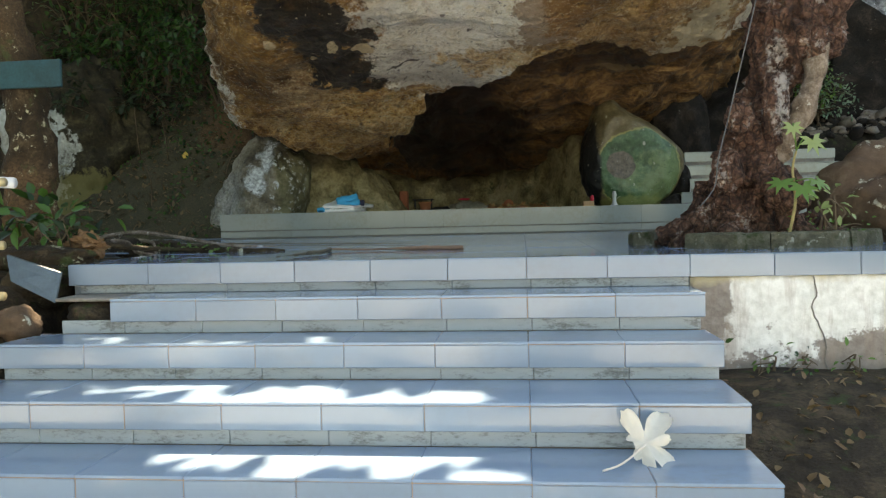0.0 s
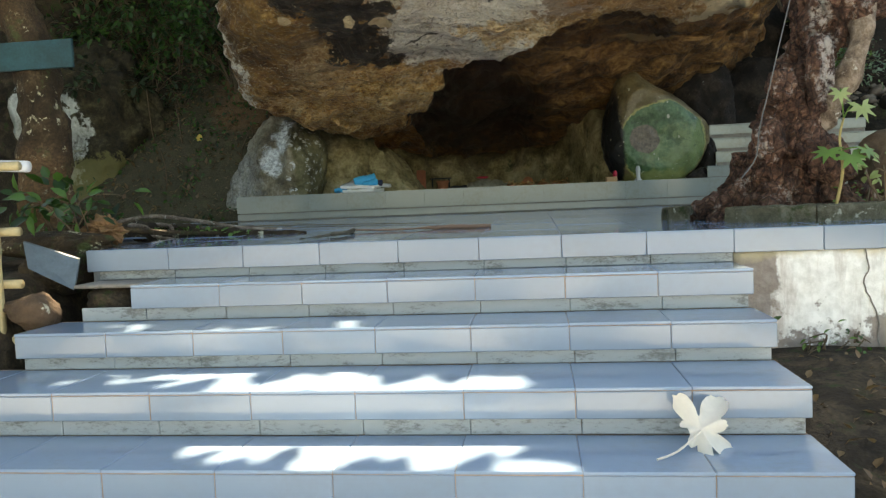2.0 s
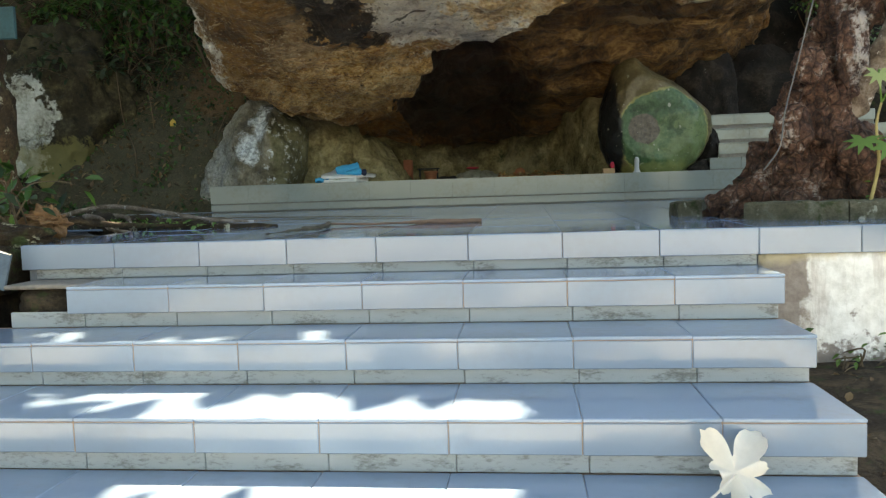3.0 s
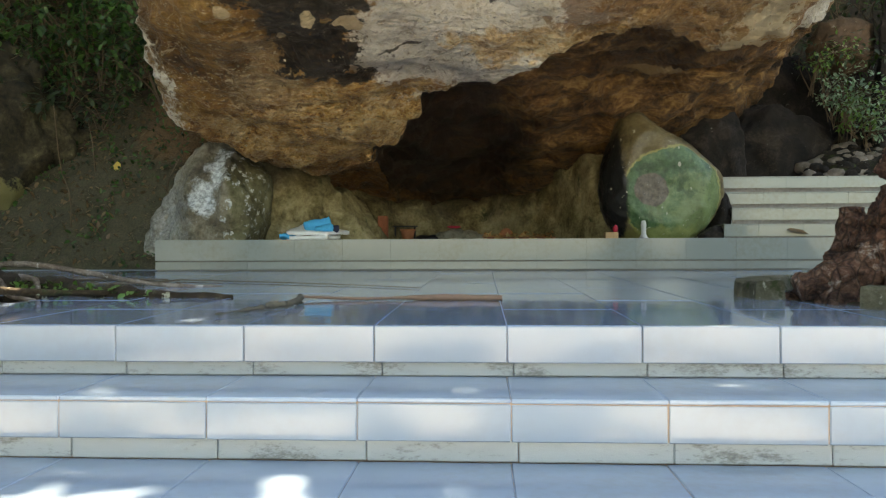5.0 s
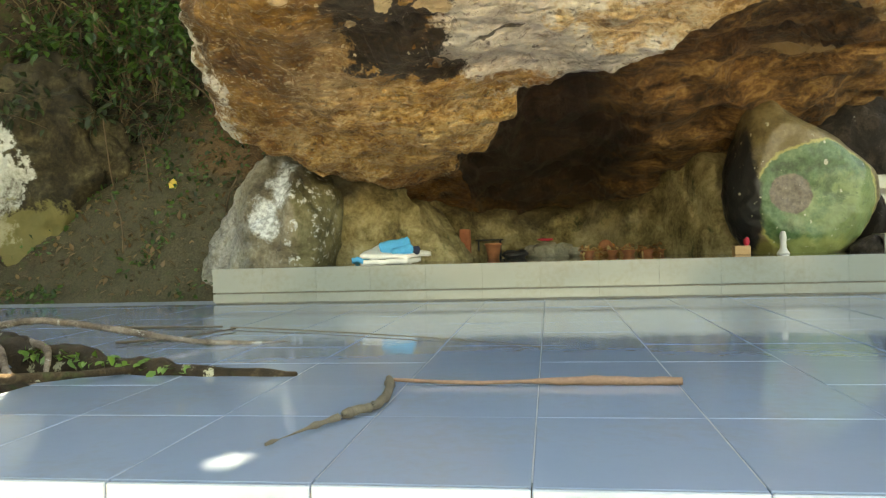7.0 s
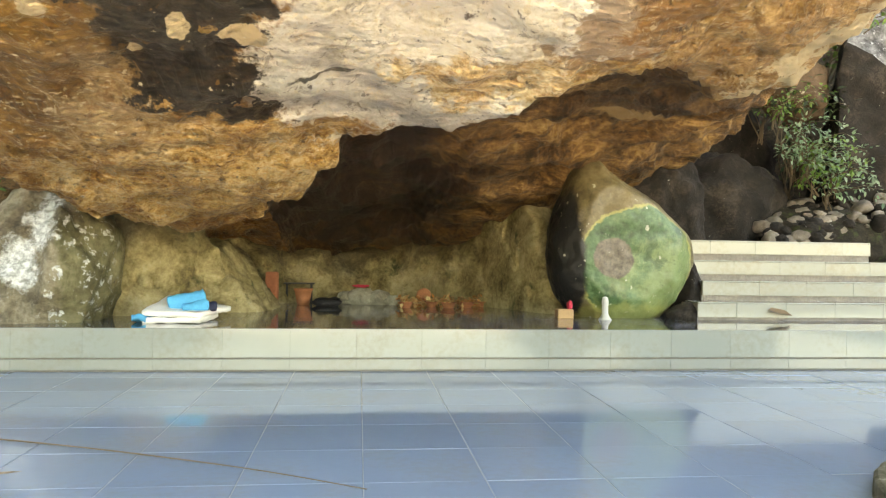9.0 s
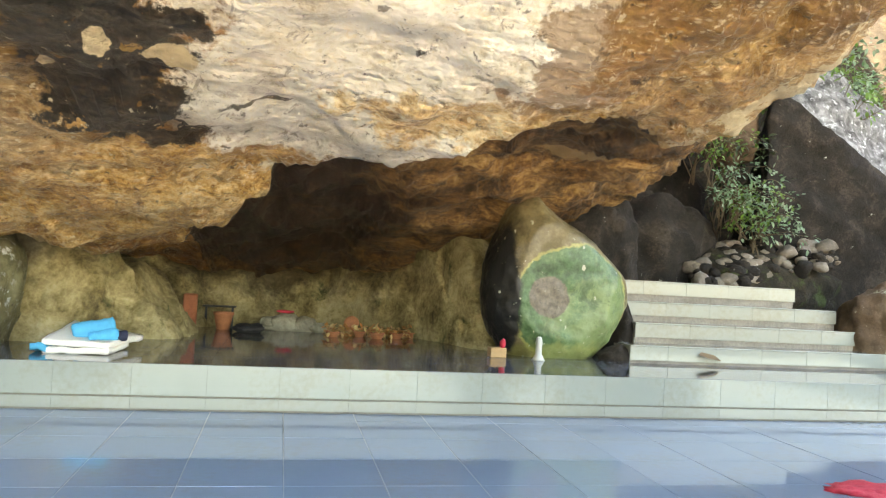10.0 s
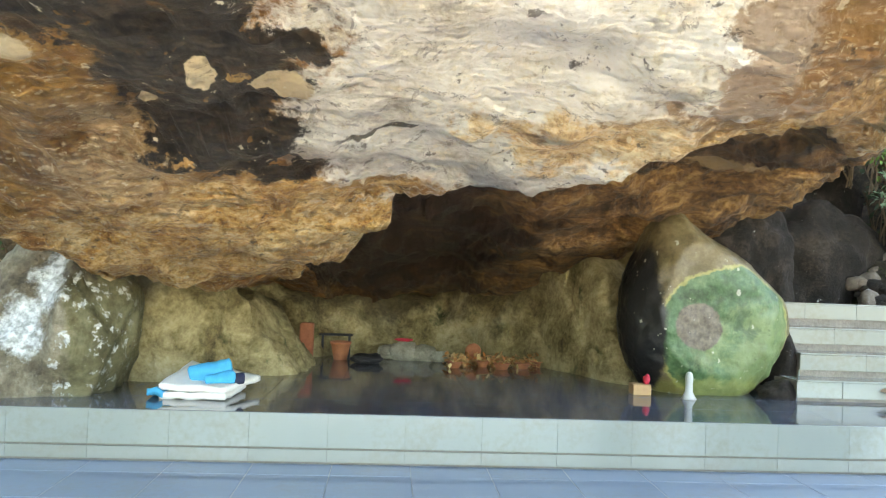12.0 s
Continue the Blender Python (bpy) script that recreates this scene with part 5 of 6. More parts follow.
tp = smooth_path([(-0.85, 5.90, 0.030), (-0.6, 5.89, 0.022), (-0.41, 5.895, 0.026), (-0.2, 5.90, 0.026), (0.01, 5.90, 0.024)], 6)
part("stalk", tube_bm(tp, [0.006 + 0.008 * smoothstep(10, 16, k) * (1.0 if k < 23 else 0.6) for k in range(len(tp))], 10, 0.3, 3, 20), simple("reddish_frond", (0.22, 0.125, 0.08), 0.6, 0.3, 20), twig, "reddish split stalk", True)

for pts, r in (([(-2.01, 7.38, 0.045), (-1.4, 7.15, 0.04), (-0.79, 6.86, 0.035), (-0.39, 6.62, 0.03)], 0.0035), ([(-2.7, 7.44, 0.045), (-2.07, 7.41, 0.045)], 0.009), ([(-2.3, 6.8, 0.04), (-2.1, 6.95, 0.04), (-1.95, 7.3, 0.045)], 0.007)):
    tw = thing("fallen_twig", "thin dry twig lying on the terrace tiles", "twig", "fallen twigs")
    sp = smooth_path(pts, 5)
    part("stick", tube_bm(sp, [r * (1 - 0.5 * k / len(sp)) for k in range(len(sp))], 6, 0.2, 2, 20), M_STEM, tw, "", True)

log = thing("fallen_trunk_root", "mossy rotting root lying along the terrace edge with roots", "log")
lp = smooth_path([(-3.1, 6.75, 0.03), (-2.6, 6.45, 0.045), (-2.1, 6.22, 0.035), (-1.7, 6.10, 0.022), (-1.20, 6.06, 0.014)], 9)
part("trunk", tube_bm(lp, [0.085 - 0.07 * (k / (len(lp) - 1)) ** 1.2 for k in range(len(lp))], 20, 0.55, 2, 9), M_MOSSBARK, log, "", True)
for pts in (((-2.6, 6.4, 0.1), (-2.35, 6.15, 0.09), (-2.2, 6.0, 0.03), (-2.05, 5.95, 0.01)), ((-2.45, 6.4, 0.1), (-2.2, 6.2, 0.09), (-2.1, 6.05, 0.02)), ((-2.9, 6.6, 0.1), (-2.5, 6.6, 0.16), (-1.9, 6.75, 0.05), (-1.5, 6.9, 0.02))):
    sp = smooth_path(pts, 5)
    part("root", tube_bm(sp, [0.02 - 0.012 * k / len(sp) for k in range(len(sp))], 7, 0.3, 4, 12), M_BARKPALE, log, "", True)
cr, cv, cf = random.Random(95), [], []
for _ in range(110):
    a = cr.uniform(0.15, 0.85) ** 1.2
    q = lp[int(len(lp) * (0.30 + 0.6 * a))]
    leaf_shape(cv, cf, q + Vector((cr.uniform(-0.05, 0.05), cr.uniform(-0.05, 0.01), cr.uniform(0.01, 0.035))), rvec(cr) + Vector((0, -0.6, 0)), Vector((0, -0.5, 1)) + rvec(cr) * 0.3, cr.uniform(0.025, 0.05), cr.uniform(0.025, 0.042), 0.2)
tagged(from_data("creeper", cv, cf, M_LEAFBRIGHT), "small round-leaved creeper growing on the rotting root", "creeper", kind="stuff")

rc = thing("red_cloth", "crumpled crimson cloth dropped on the tiles", "cloth")
bm = rock_bm((2.15, 7.4, 0.02), (0.21, 0.14, 0.045), 81, 0.5, 4, 3)
part("fabric", bm, M_RED, rc, "", True)


# ---- offerings on the ledge ----
TOPZ = LEDGE_Z


def lathe_bm(profile, centre, seg=20):
    bm = bmesh.new()
    rings = []
    for r, z in profile:
        rings.append([bm.verts.new((centre[0] + r * math.cos(2 * math.pi * k / seg), centre[1] + r * math.sin(2 * math.pi * k / seg), centre[2] + z)) for k in range(seg)])
    for r0, r1 in zip(rings, rings[1:]):
        for k in range(seg):
            bm.faces.new((r0[k], r0[(k + 1) % seg], r1[(k + 1) % seg], r1[k]))
    bm.faces.new(rings[0][::-1])
    bm.faces.new(rings[-1])
    return bm


def sheet_bm(corners, thick, seed, amp=0.012, n=14):
    """A limp sheet over four corners."""
    bm = bmesh.new()
    a, b, c, d = (Vector(p) for p in corners)
    g = []
    for j in range(n + 1):
        row = []
        for i in range(n + 1):
            p = a.lerp(b, i / n).lerp(d.lerp(c, i / n), j / n)
            row.append(bm.verts.new(p + Vector((0, 0, amp * fbm(p, 3, 9, seed)))))
        g.append(row)
    for j in range(n):
        for i in range(n):
            bm.faces.new((g[j][i], g[j][i + 1], g[j + 1][i + 1], g[j + 1][i]))
    ext = bmesh.ops.extrude_face_region(bm, geom=bm.faces[:])
    for w in [e for e in ext["geom"] if isinstance(e, bmesh.types.BMVert)]:
        w.co.z += thick
    bmesh.ops.recalc_face_normals(bm, faces=bm.faces[:])
    return bm


pile = thing("folded_cloths", "folded white cloths with a rolled blue cloth on top", "cloth")
part("white_cloth", sheet_bm([(-1.78, 9.22, TOPZ + 0.002), (-1.42, 9.20, TOPZ + 0.002), (-1.38, 9.60, TOPZ + 0.012), (-1.74, 9.62, TOPZ + 0.002)], 0.035, 1), M_PAPER, pile, "", True)
part("white_cloth", sheet_bm([(-1.79, 9.24, TOPZ + 0.045), (-1.43, 9.22, TOPZ + 0.04), (-1.30, 9.62, TOPZ + 0.06), (-1.72, 9.66, TOPZ + 0.13)], 0.03, 2), M_PAPER, pile, "", True)
part("blue_cloth", sheet_bm([(-1.85, 9.23, TOPZ + 0.012), (-1.76, 9.21, TOPZ + 0.012), (-1.74, 9.36, TOPZ + 0.02), (-1.84, 9.38, TOPZ + 0.012)], 0.035, 3, 0.03, 8), M_CLOTHBLUE, pile, "bright blue corner of cloth", True)
roll = smooth_path([(-1.66, 9.38, TOPZ + 0.10), (-1.58, 9.40, TOPZ + 0.125), (-1.5, 9.42, TOPZ + 0.15), (-1.44, 9.44, TOPZ + 0.165)], 5)
part("blue_roll", tube_bm(roll, [0.045, 0.055] + [0.053] * (len(roll) - 3) + [0.04], 24, 0.45, 5, 11), M_CLOTHBLUE, pile, "rolled bright blue cloth", True)
fold = smooth_path([(-1.56, 9.34, TOPZ + 0.09), (-1.48, 9.35, TOPZ + 0.10), (-1.40, 9.37, TOPZ + 0.105)], 5)
part("blue_fold", tube_bm(fold, [0.03, 0.034] + [0.034] * (len(fold) - 3) + [0.025], 18, 0.5, 8, 14), M_CLOTHBLUE, pile, "loose fold of bright blue cloth", True)
roll = smooth_path([(-1.42, 9.37, TOPZ + 0.095), (-1.38, 9.38, TOPZ + 0.1), (-1.36, 9.39, TOPZ + 0.10)], 5)
part("navy_roll", tube_bm(roll, [0.032] * len(roll), 12, 0.15, 5, 12), M_CLOTHNAVY, pile, "dark navy end of the roll", True)

post = thing("brick_pillar", "upright terracotta brick standing on the ledge", "brick")
part("body", box_bm(-1.265, -1.155, 11.25, 11.36, TOPZ, TOPZ + 0.30, 0.01), M_BRICKRED, post)


def clay_pot(x, y, r, h, label):
    t = thing("clay_pot", label, "pot", "clay pots on the ledge")
    part("body", lathe_bm([(r * 0.65, 0), (r * 0.8, h * 0.4), (r * 0.95, h * 0.85), (r * 1.05, h * 0.86), (r * 1.05, h), (r * 0.9, h), (r * 0.8, h * 0.6), (r * 0.3, h * 0.55)], (x, y, TOPZ)), M_TERRA, t, "", True)
    return t


clay_pot(-0.93, 11.35, 0.085, 0.15, "terracotta pot on the dark ledge")
for k, (x, y, r) in enumerate(((0.00, 11.0, 0.07), (0.38, 10.98, 0.075), (0.56, 11.05, 0.07), (0.72, 11.2, 0.07), (0.24, 11.1, 0.06))):
    clay_pot(x, y, r * 0.9, 0.05, "small clay offering bowl filled with dry petals")
    v, f = [], []
    rr = random.Random(k)
    for _ in range(22):
        leaf_shape(v, f, Vector((x + rr.gauss(0, r * 0.5), y + rr.gauss(0, r * 0.5), TOPZ + 0.04 + rr.uniform(0, 0.05))), rvec(rr), Vector((0, 0, 1)), 0.05, 0.035)
    tagged(from_data("petals", v, f, M_FLOWER), "dry yellow and white offering petals in a bowl", "flowers", "petals", "stuff")
rock("offering_dish", "round dark red dish leaning on the rock", (0.20, 11.45, TOPZ + 0.09), (0.07, 0.02, 0.07), 83, M_TERRA, "dish", 0.05, 3, 0)
bag = thing("black_bag", "small crumpled black bag", "bag")
part("body", rock_bm((-0.70, 11.15, TOPZ + 0.035), (0.14, 0.09, 0.045), 84, 0.4, 4), M_BLACK, bag, "", True)
lamp = thing("iron_rack", "flat black iron rack behind the pots", "rack")
part("plate", box_bm(-1.13, -0.84, 11.52, 11.62, TOPZ + 0.18, TOPZ + 0.195, 0.004), M_BLACK, lamp)
for x in (-1.1, -0.87):
    part("leg", box_bm(x - 0.01, x + 0.01, 11.56, 11.58, TOPZ, TOPZ + 0.18, 0.002), M_BLACK, lamp)
for k, (x, s) in enumerate(((-0.52, 0.10), (-0.38, 0.13), (-0.22, 0.11), (-0.1, 0.08))):
    rock("offering_stone", "pale ash-covered stone on the ledge", (x, 11.5 - 0.04 * k, TOPZ + s * 0.5), (s * 1.1, s * 0.7, s * 0.75), 85 + k, M_ASH, "stone", 0.25, 4)
v, f = [], []
rr = random.Random(77)
for _ in range(420):
    x = rr.uniform(-0.05, 0.92)
    leaf_shape(v, f, Vector((x, 11.12 + 0.22 * rr.random() + 0.25 * max(0, x - 0.5), TOPZ + 0.005 + 0.07 * rr.random() ** 2)), rvec(rr), Vector((0, 0, 1)) + rvec(rr) * 0.6, rr.uniform(0.03, 0.06), rr.uniform(0.03, 0.05), 0.3)
tagged(from_data("petals", v, f, M_FLOWER), "heap of dry flower offerings between the bowls", "flowers", "petals", "stuff")
rag = thing("red_rag", "small red cloth scrap on pale stones", "cloth")
part("fabric", rock_bm((-0.40, 11.42, TOPZ + 0.175), (0.075, 0.04, 0.016), 89, 0.4, 3), M_RED, rag, "", True)

carton = thing("small_carton", "small tan cardboard box with a red tuft", "box")
part("body", box_bm(1.07, 1.19, 9.80, 9.90, TOPZ, TOPZ + 0.07, 0.004), M_CARD, carton)
part("tuft", rock_bm((1.165, 9.83, TOPZ + 0.10), (0.022, 0.02, 0.04), 90, 0.5, 3), M_RED, carton, "red petals", True)
cdl = thing("candle", "white melted candle standing on the ledge", "candle")
wax = part("wax", lathe_bm([(0.05, 0), (0.042, 0.012), (0.024, 0.045), (0.023, 0.10), (0.026, 0.13), (0.019, 0.165), (0.010, 0.172)], (1.40, 9.70, TOPZ), 16), M_WAX, cdl, "", True)
part("wick", tube_bm([(1.40, 9.70, TOPZ + 0.17), (1.402, 9.70, TOPZ + 0.19)], [0.003, 0.002], 5), M_BLACK, wax)
litter = thing("fallen_leaf", "dry curled leaf on the side stairs", "leaf")
v, f = [], []
leaf_shape(v, f, Vector((2.68, 9.70, 0.40)), Vector((1, -0.1, -0.05)), Vector((0, -0.6, 1)), 0.2, 0.12, 0.2)
from_data("blade", v, f, M_LEAFDRY, litter)

# ---- left edge of the steps: broken corner, planks, bamboo, tree ----
slab_t = thing("loose_tile", "broken dark grey tile leaning at the end of the steps", "tile")
bm = bmesh.new()
corner = [(-2.27, 4.80, 0.065), (-2.015, 4.86, -0.035), (-2.015, 4.80, -0.185), (-2.21, 4.74, -0.065)]
front = [bm.verts.new(p) for p in corner]
behind = [bm.verts.new((p[0], p[1] + 0.014, p[2] + 0.004)) for p in corner]
bm.faces.new(front)
bm.faces.new(behind[::-1])
for k in range(4):
    bm.faces.new((front[k], behind[k], behind[(k + 1) % 4], front[(k + 1) % 4]))
bmesh.ops.recalc_face_normals(bm, faces=bm.faces[:])
part("body", bm, simple("dark_grey_tile", (0.085, 0.115, 0.135), 0.3), slab_t)
rock("rubble", "broken concrete lump beside the steps", (-2.12, 4.64, -0.27), (0.13, 0.12, 0.10), 101, M_BROWNROCK, "rubble", sub=4)
rock("rubble", "dark rubble filling the broken step end", (-1.82, 4.88, -0.26), (0.2, 0.13, 0.085), 102, M_SOIL, "rubble", sub=4)
rock("rubble", "soil and rubble under the broken tile", (-2.25, 5.06, -0.10), (0.20, 0.16, 0.13), 103, M_SOIL, "rubble", sub=4)
rock("kerb_log", "mossy dark log edging the bank", (-2.35, 5.12, 0.02), (0.42, 0.12, 0.085), 104, M_MOSSBARK, "log", 0.15, 5, 2)
fence = thing("bamboo_railing", "weathered bamboo railing beside the steps", "railing")
for x, y, z0, z1, r in ((-2.26, 4.58, -0.6, 0.75, 0.028), (-2.40, 4.45, -0.7, 0.7, 0.03)):
    part("post", tube_bm([(x, y, z0 + (z1 - z0) * k / 12) for k in range(13)], [r * (1.12 if k % 3 == 0 else 1) for k in range(13)], 10), M_BAMBOO, fence, "", True)
for z, x1 in ((0.43, -2.13), (0.12, -2.15), (-0.13, -2.16), (-0.40, -2.06)):
    part("rail", tube_bm([(-2.75 + (x1 + 2.75) * k / 8, 4.62, z) for k in range(9)], [0.022] * 9, 8), M_BAMBOO, fence, "", True)
pipe = thing("white_pipe", "short white plastic pipe stuck in the railing", "pipe")
part("tube", tube_bm([(-2.45, 4.7, 0.45), (-2.14, 4.7, 0.43)], [0.028, 0.028], 12), M_WHITE, pipe, "", True)

left_tree = thing("leaning_tree", "mossy leaning tree trunk on the bank", "tree")
lt = smooth_path([(-2.90, 5.9, -0.1), (-2.88, 5.9, 0.45), (-2.87, 5.9, 0.95), (-2.95, 5.9, 1.4), (-3.12, 5.9, 2.0), (-3.4, 5.9, 3.5)], 7)
part("trunk", tube_bm(lt, [0.125 + 0.15 * math.exp(-k / 5) for k in range(len(lt))], 40, 0.34, 6, 6), M_MOSSBARK, left_tree, "", True)
board = thing("painted_board", "faded blue-green board nailed across a tree trunk", "board")
part("panel", box_bm(-3.12, -2.54, 5.745, 5.77, 1.11, 1.285, 0.003), M_BLUEBOARD, board)
bush("seedling", "broad green leaves on the bank edge", (-2.25, 5.25, 0.05), 0.22, 0.22, 6, 7, 0.09, 111, M_LEAF)
bush("seedling", "green seedling among the roots", (-2.6, 5.6, 0.05), 0.3, 0.3, 6, 7, 0.12, 112, M_LEAF)
stump = thing("root_stump", "splintered orange-brown root stump", "stump")
part("wood", rock_bm((-2.13, 5.30, 0.10), (0.11, 0.06, 0.06), 105, 1.1, 5), simple("splintered_wood", (0.22, 0.115, 0.05), 0.8, 0.35, 20, 0.6), stump, "", True)
rsp = smooth_path([(-2.6, 5.6, 0.2), (-2.3, 5.5, 0.12), (-2.0, 5.75, 0.06), (-1.75, 6.15, 0.03)], 5)
part("root", tube_bm(rsp, [0.024 - 0.014 * k / len(rsp) for k in range(len(rsp))], 9, 0.4, 3, 12), M_MOSSBARK, stump, "", True)

# ---- undergrowth ----
rnd = random.Random(21)
for k in range(34):
    x = rnd.uniform(-5.2, -2.9)
    y = rnd.uniform(10.0, 12.6)
    z = ground_height(x, y)
    if z < 1.1:
        continue
    bush("bush", "leafy undergrowth bush on the shaded hillside", (x, y, z - 0.05), rnd.uniform(0.5, 1.1), rnd.uniform(0.4, 0.75), 6, 20, rnd.uniform(0.06, 0.12), 200 + k, M_LEAF if k % 3 else M_LEAFDULL, (0.1, -0.35, 0), "hillside bushes")
for k in range(10):
    x, y = rnd.uniform(-6.5, -4.2), rnd.uniform(10.8, 11.8)
    z = max(ground_height(x, y), 1.9)
    bush("bush", "dark green bush growing over the bank rock", (x, y, z), rnd.uniform(0.6, 1.1), 0.55, 6, 22, 0.10, 240 + k, M_LEAF, (0.15, -0.25, 0), "bank bushes")
for k in range(12):
    x, y = rnd.uniform(3.3, 5.6), rnd.uniform(11.5, 12.6)
    z = 1.1 + 0.35 * (x - 3.3) + rnd.uniform(0, 1.6)
    bush("bush", "pale sunlit bush among the rocks", (x, y, z), rnd.uniform(0.4, 0.8), 0.45, 6, 15, 0.08, 270 + k, M_LEAFDULL if k % 2 else M_LEAFBRIGHT, (0, -0.3, 0), "bushes among the rocks")
for k in range(9):
    a = k / 8
    x, y, z = 3.62 + 0.55 * a + rnd.uniform(-0.12, 0.12), 11.15 + rnd.uniform(-0.1, 0.15), 1.95 - 0.75 * a + rnd.uniform(-0.15, 0.15)
    bush("bush", "pale-leaved shrub between the dark rocks", (x, y, z), 0.36, 0.26, 6, 20, 0.055, 300 + k, M_LEAFCOOL if k % 3 else M_LEAFBRIGHT, (0.05, -0.15, -0.05), "bushes among the rocks")
for k in range(14):
    x, y = rnd.uniform(4.5, 6.4), rnd.uniform(12.1, 12.9)
    bush("bush", "bright sunlit bush above the tilted boulder", (x, y, 3.5 - 0.55 * (x - 4.5) + rnd.uniform(-0.2, 0.5)), 0.7, 0.5, 7, 22, 0.08, 330 + k, M_LEAFCOOL if k % 2 else M_LEAFBRIGHT, (0, -0.25, 0), "bushes above the boulder")
lv, lf = [], []
for k in range(2600):
    x, y = rnd.uniform(-5, -2.6), rnd.uniform(7.5, 11.5)
    z = ground_height(x, y)
    if z < 0.1:
        continue
    leaf_shape(lv, lf, Vector((x, y, z + 0.015)), rvec(rnd), Vector((0.4, -0.3, 1)) + rvec(rnd) * 0.4, rnd.uniform(0.03, 0.09), rnd.uniform(0.02, 0.05), 0.3)
for k in range(900):
    x, y = rnd.uniform(1.25, 3.2), rnd.uniform(1.5, 4.9)
    leaf_shape(lv, lf, Vector((x, y, ground_height(x, y) + 0.012)), rvec(rnd), Vector((0, 0, 1)) + rvec(rnd) * 0.4, rnd.uniform(0.02, 0.07), rnd.uniform(0.015, 0.04), 0.3)
tagged(from_data("leaf_litter", lv, lf, M_LEAFDRY), "scattered dry leaves on bare soil", "leaf litter", kind="stuff")

cv, cf = [], []
for k in range(2600):
    x, y = rnd.uniform(-5.6, -2.75), rnd.uniform(9.25, 11.6)
    z = ground_height(x, y)
    if noise.noise(Vector((x * 1.6, y * 1.6, 4))) < 0.0:
        continue
    leaf_shape(cv, cf, Vector((x, y, z + rnd.uniform(0.01, 0.08))), rvec(rnd) + Vector((0.2, -0.4, 0)), Vector((0.2, -0.8, 0.7)) + rvec(rnd) * 0.5, rnd.uniform(0.03, 0.075), rnd.uniform(0.02, 0.045), 0.2)
tagged(from_data("ground_creeper", cv, cf, M_LEAF), "small green creepers over the shaded bank", "creeper", kind="stuff")
yl = thing("yellow_leaf", "single yellow dead leaf caught on the bank", "leaf")
v, f = [], []
leaf_shape(v, f, Vector((-3.69, 10.02, 1.12)), Vector((0.1, -0.3, -1)), Vector((0, -1, 0.3)), 0.13, 0.09, 0.2)
from_data("blade", v, f, simple("yellow_leaf", (0.6, 0.42, 0.08), 0.6), yl)
for k in range(16):
    x, y = rnd.uniform(-4.6, -2.7), rnd.uniform(9.6, 11.3)
    z = ground_height(x, y)
    tw = thing("dead_stick", "thin dead stick on the leafy bank", "stick", "sticks on the bank")
    d = Vector((rnd.uniform(-0.6, 0.6), rnd.uniform(-0.3, 0.3), rnd.uniform(0.2, 0.9)))
    pts = smooth_path([(x, y - 0.05, z - 0.02), Vector((x, y - 0.15, z)) + d * 0.3 + rvec(rnd) * 0.05, Vector((x, y - 0.2, z)) + d * rnd.uniform(0.5, 0.9)], 4)
    part("stick", tube_bm(pts, [0.009 - 0.005 * i / len(pts) for i in range(len(pts))], 5), M_STEM, tw)
for k in range(9):
    x = 1.3 + 0.22 * k + rnd.uniform(-0.05, 0.05)
    bush("weed", "low weed at the foot of the limewashed wall", (x, 4.93, ground_height(x, 4.93) - 0.01), 0.07, 0.06, 4, 4, 0.04, 400 + k, M_LEAFBRIGHT if k % 2 else M_LEAF, group="weeds by the wall")

# ---- crowns added overhead, out of view: they shade the place and let spots of sun through ----
# gaps: where the light spots lie (x, y, z, half width, half depth)
SPOTS = [(-0.56, 4.12, -0.50, 0.70, 0.16), (-0.30, 3.73, -0.67, 0.76, 0.11), (-0.95, 4.41, -0.33, 0.80, 0.0), (-1.92, 5.80, 0.0, 0.26, 0.16),
         (-0.95, 5.12, 0.0, 0.13, 0.10), (-2.25, 5.93, 0.0, 0.10, 0.05), (1.9, 4.9, -0.25, 0.45, 0.16)]


def in_spot(p):
    for cx, cy, cz, hw, hd in SPOTS:
        q = p - SUN_DIR * ((p.z - cz) / SUN_DIR.z)
        dx, dy = (q.x - cx) / (hw + 0.07), (q.y - cy) / (hd + 0.10)
        if dx * dx + dy * dy < 1.0 + 0.5 * noise.noise(q * 6.0):
            return True
    return False


def crown(parent, zc, extent, count, seed):
    rr = random.Random(seed)
    v, f = [], []
    for _ in range(count):
        q = Vector((rr.uniform(-extent, extent), rr.uniform(2.9, 15.5), 0))
        z = zc + rr.uniform(-0.7, 0.9)
        p = q + SUN_DIR * (z / SUN_DIR.z)
        if in_spot(p):
            continue
        leaf_shape(v, f, p, rvec(rr) + Vector((0, 0, -0.2)), Vector((0, 0, 1)) + rvec(rr) * 0.35, rr.uniform(0.26, 0.4), rr.uniform(0.18, 0.28), 0.2)
    return from_data("crown", v, f, M_LEAF, parent)


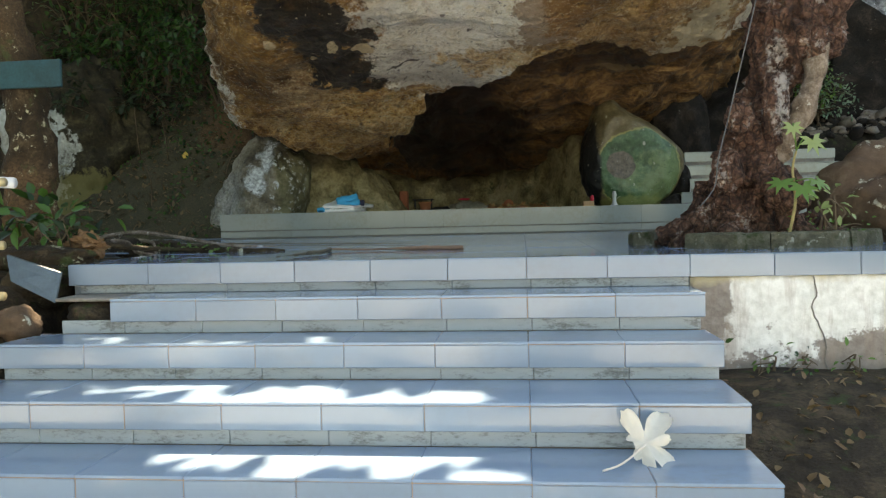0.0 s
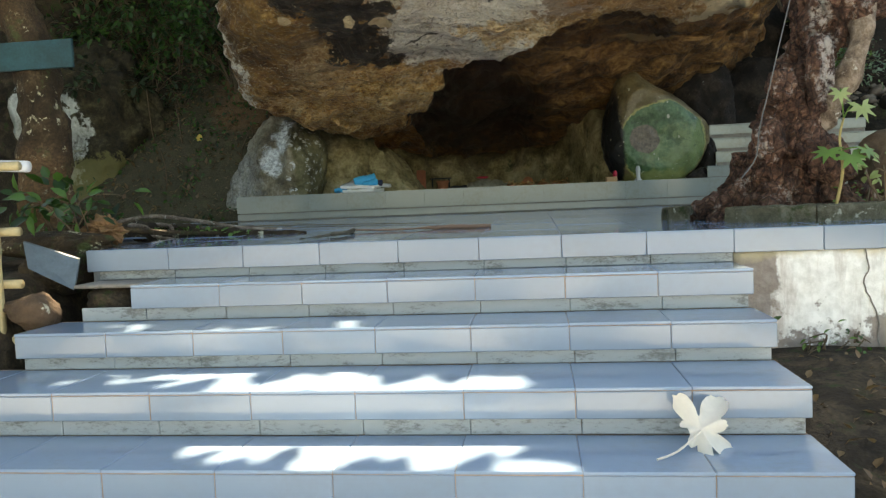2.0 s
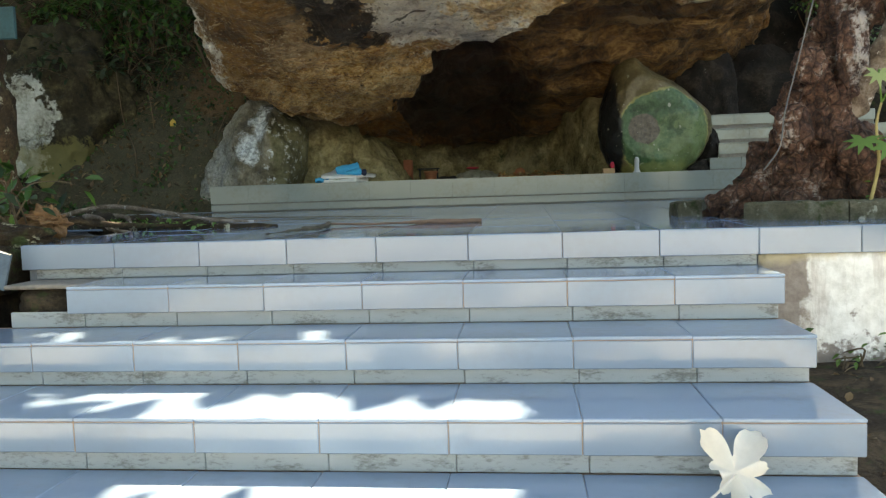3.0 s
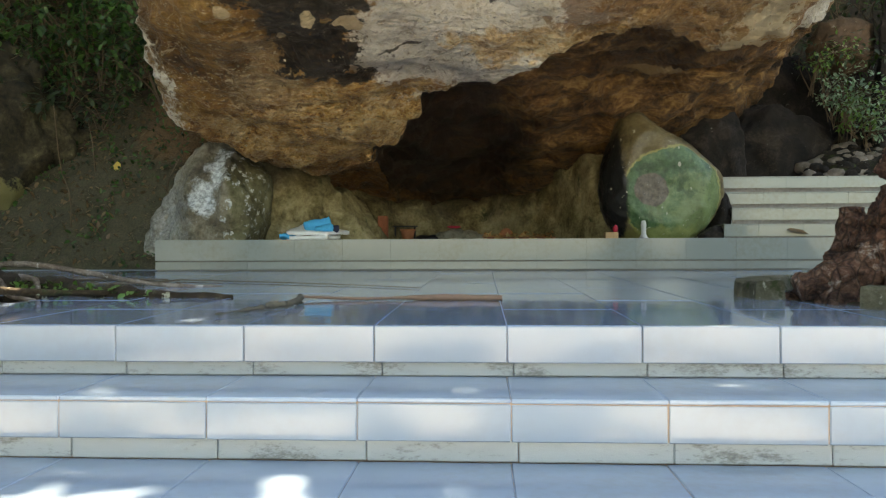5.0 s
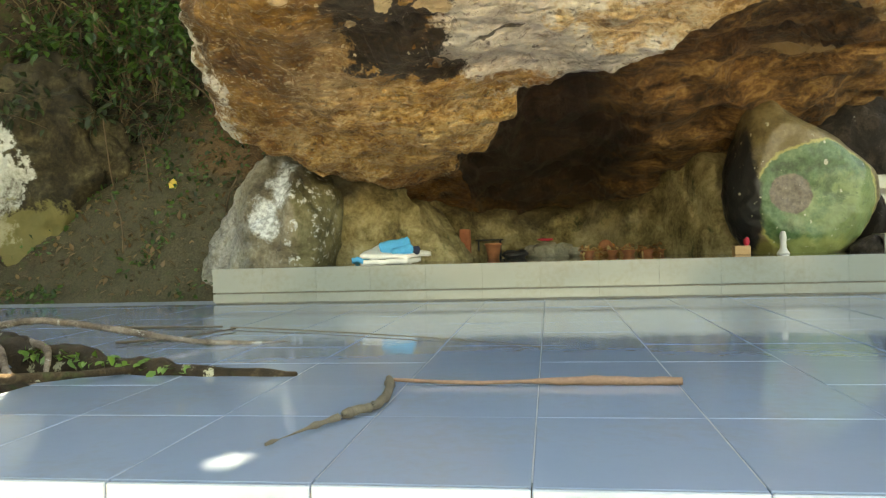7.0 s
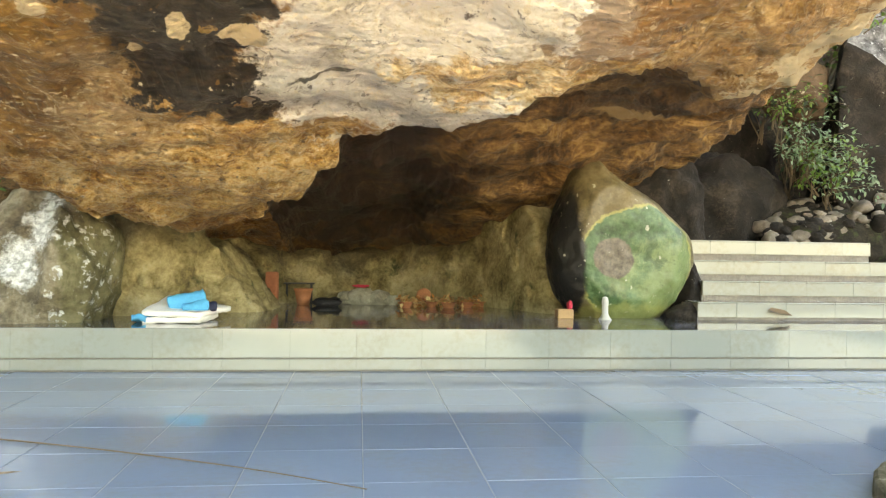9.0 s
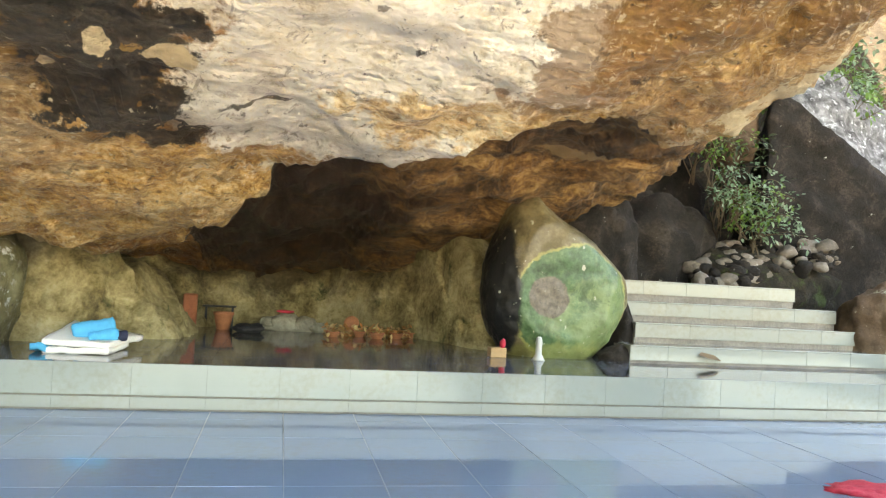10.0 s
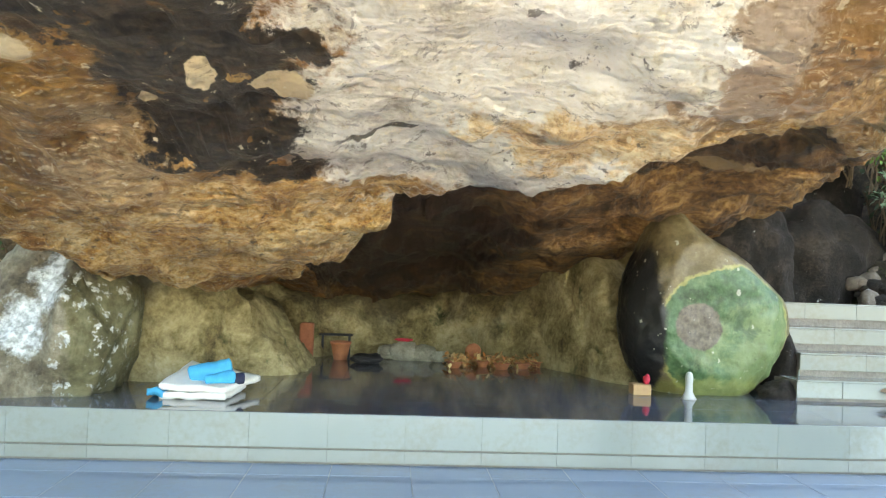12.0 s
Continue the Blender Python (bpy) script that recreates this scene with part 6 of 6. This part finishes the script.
crown(tree, 9.0, 7.0, 33000, 301)
# extra unseen leaf cover, added to darken the bank and the slope behind
shade, sf = [], []
rr = random.Random(302)
for k in range(3900):
    q = Vector((rr.uniform(-9.5, -2.9) if k % 3 else rr.uniform(1.0, 4.4), rr.uniform(9.0, 14.0) if k % 3 else rr.uniform(12.2, 16.5), rr.uniform(4.6, 6.2)))
    leaf_shape(shade, sf, q, rvec(rr), Vector((0, 0, 1)) + rvec(rr) * 0.35, rr.uniform(0.3, 0.45), rr.uniform(0.2, 0.3), 0.2)
from_data("crown", shade, sf, M_LEAF, left_tree)

# trees added round the yard, out of sight of the walk: their crowns dapple the paving and shut off the low sky beside
# the bank
def unseen_yard_tree(x, y, label, leaves):
    top = thing("unseen_yard_tree", label, "tree", "trees round the yard")
    pts = smooth_path([(x, y, -1.45), (x + 0.1, y, 1.0), (x - 0.05, y + 0.15, 3.5), (x + 0.1, y + 0.2, 8.6)], 6)
    part("trunk", tube_bm(pts, [0.30 - 0.012 * k for k in range(len(pts))], 16, 0.2, x, 3), M_BARKPALE, top, "", True)
    from_data("crown", *leaves, M_LEAF, top)


rr = random.Random(303)
lv, lf = [], []
while len(lf) < 6 * 4800:
    q = Vector((rr.uniform(-8, 8), rr.uniform(-9.5, 2.9), 0))
    if noise.noise(q * 0.8) + 0.5 * noise.noise(q * 2.1) < (0.14 if -4.0 < q.y < 1.5 else 0.42):
        continue
    leaf_shape(lv, lf, q + SUN_DIR * ((8.6 + rr.uniform(-0.7, 0.9)) / SUN_DIR.z), rvec(rr), Vector((0, 0, 1)) + rvec(rr) * 0.35, rr.uniform(0.26, 0.4), rr.uniform(0.18, 0.28), 0.2)
unseen_yard_tree(5.2, 0.6, "unseen tall tree added to dapple the paved yard", (lv, lf))
# added leaf mass that keeps low sky light off the hillside
lv, lf = [], []
for k in range(5200):
    q = Vector((rr.uniform(-10.5, -4.6), rr.uniform(-3.0, 4.6), rr.uniform(0.4, 8.5)))
    leaf_shape(lv, lf, q, rvec(rr), rvec(rr), rr.uniform(0.3, 0.45), rr.uniform(0.2, 0.3), 0.2)
unseen_yard_tree(-7.2, 1.2, "unseen dense tree added to block low sky light from the bank", (lv, lf))
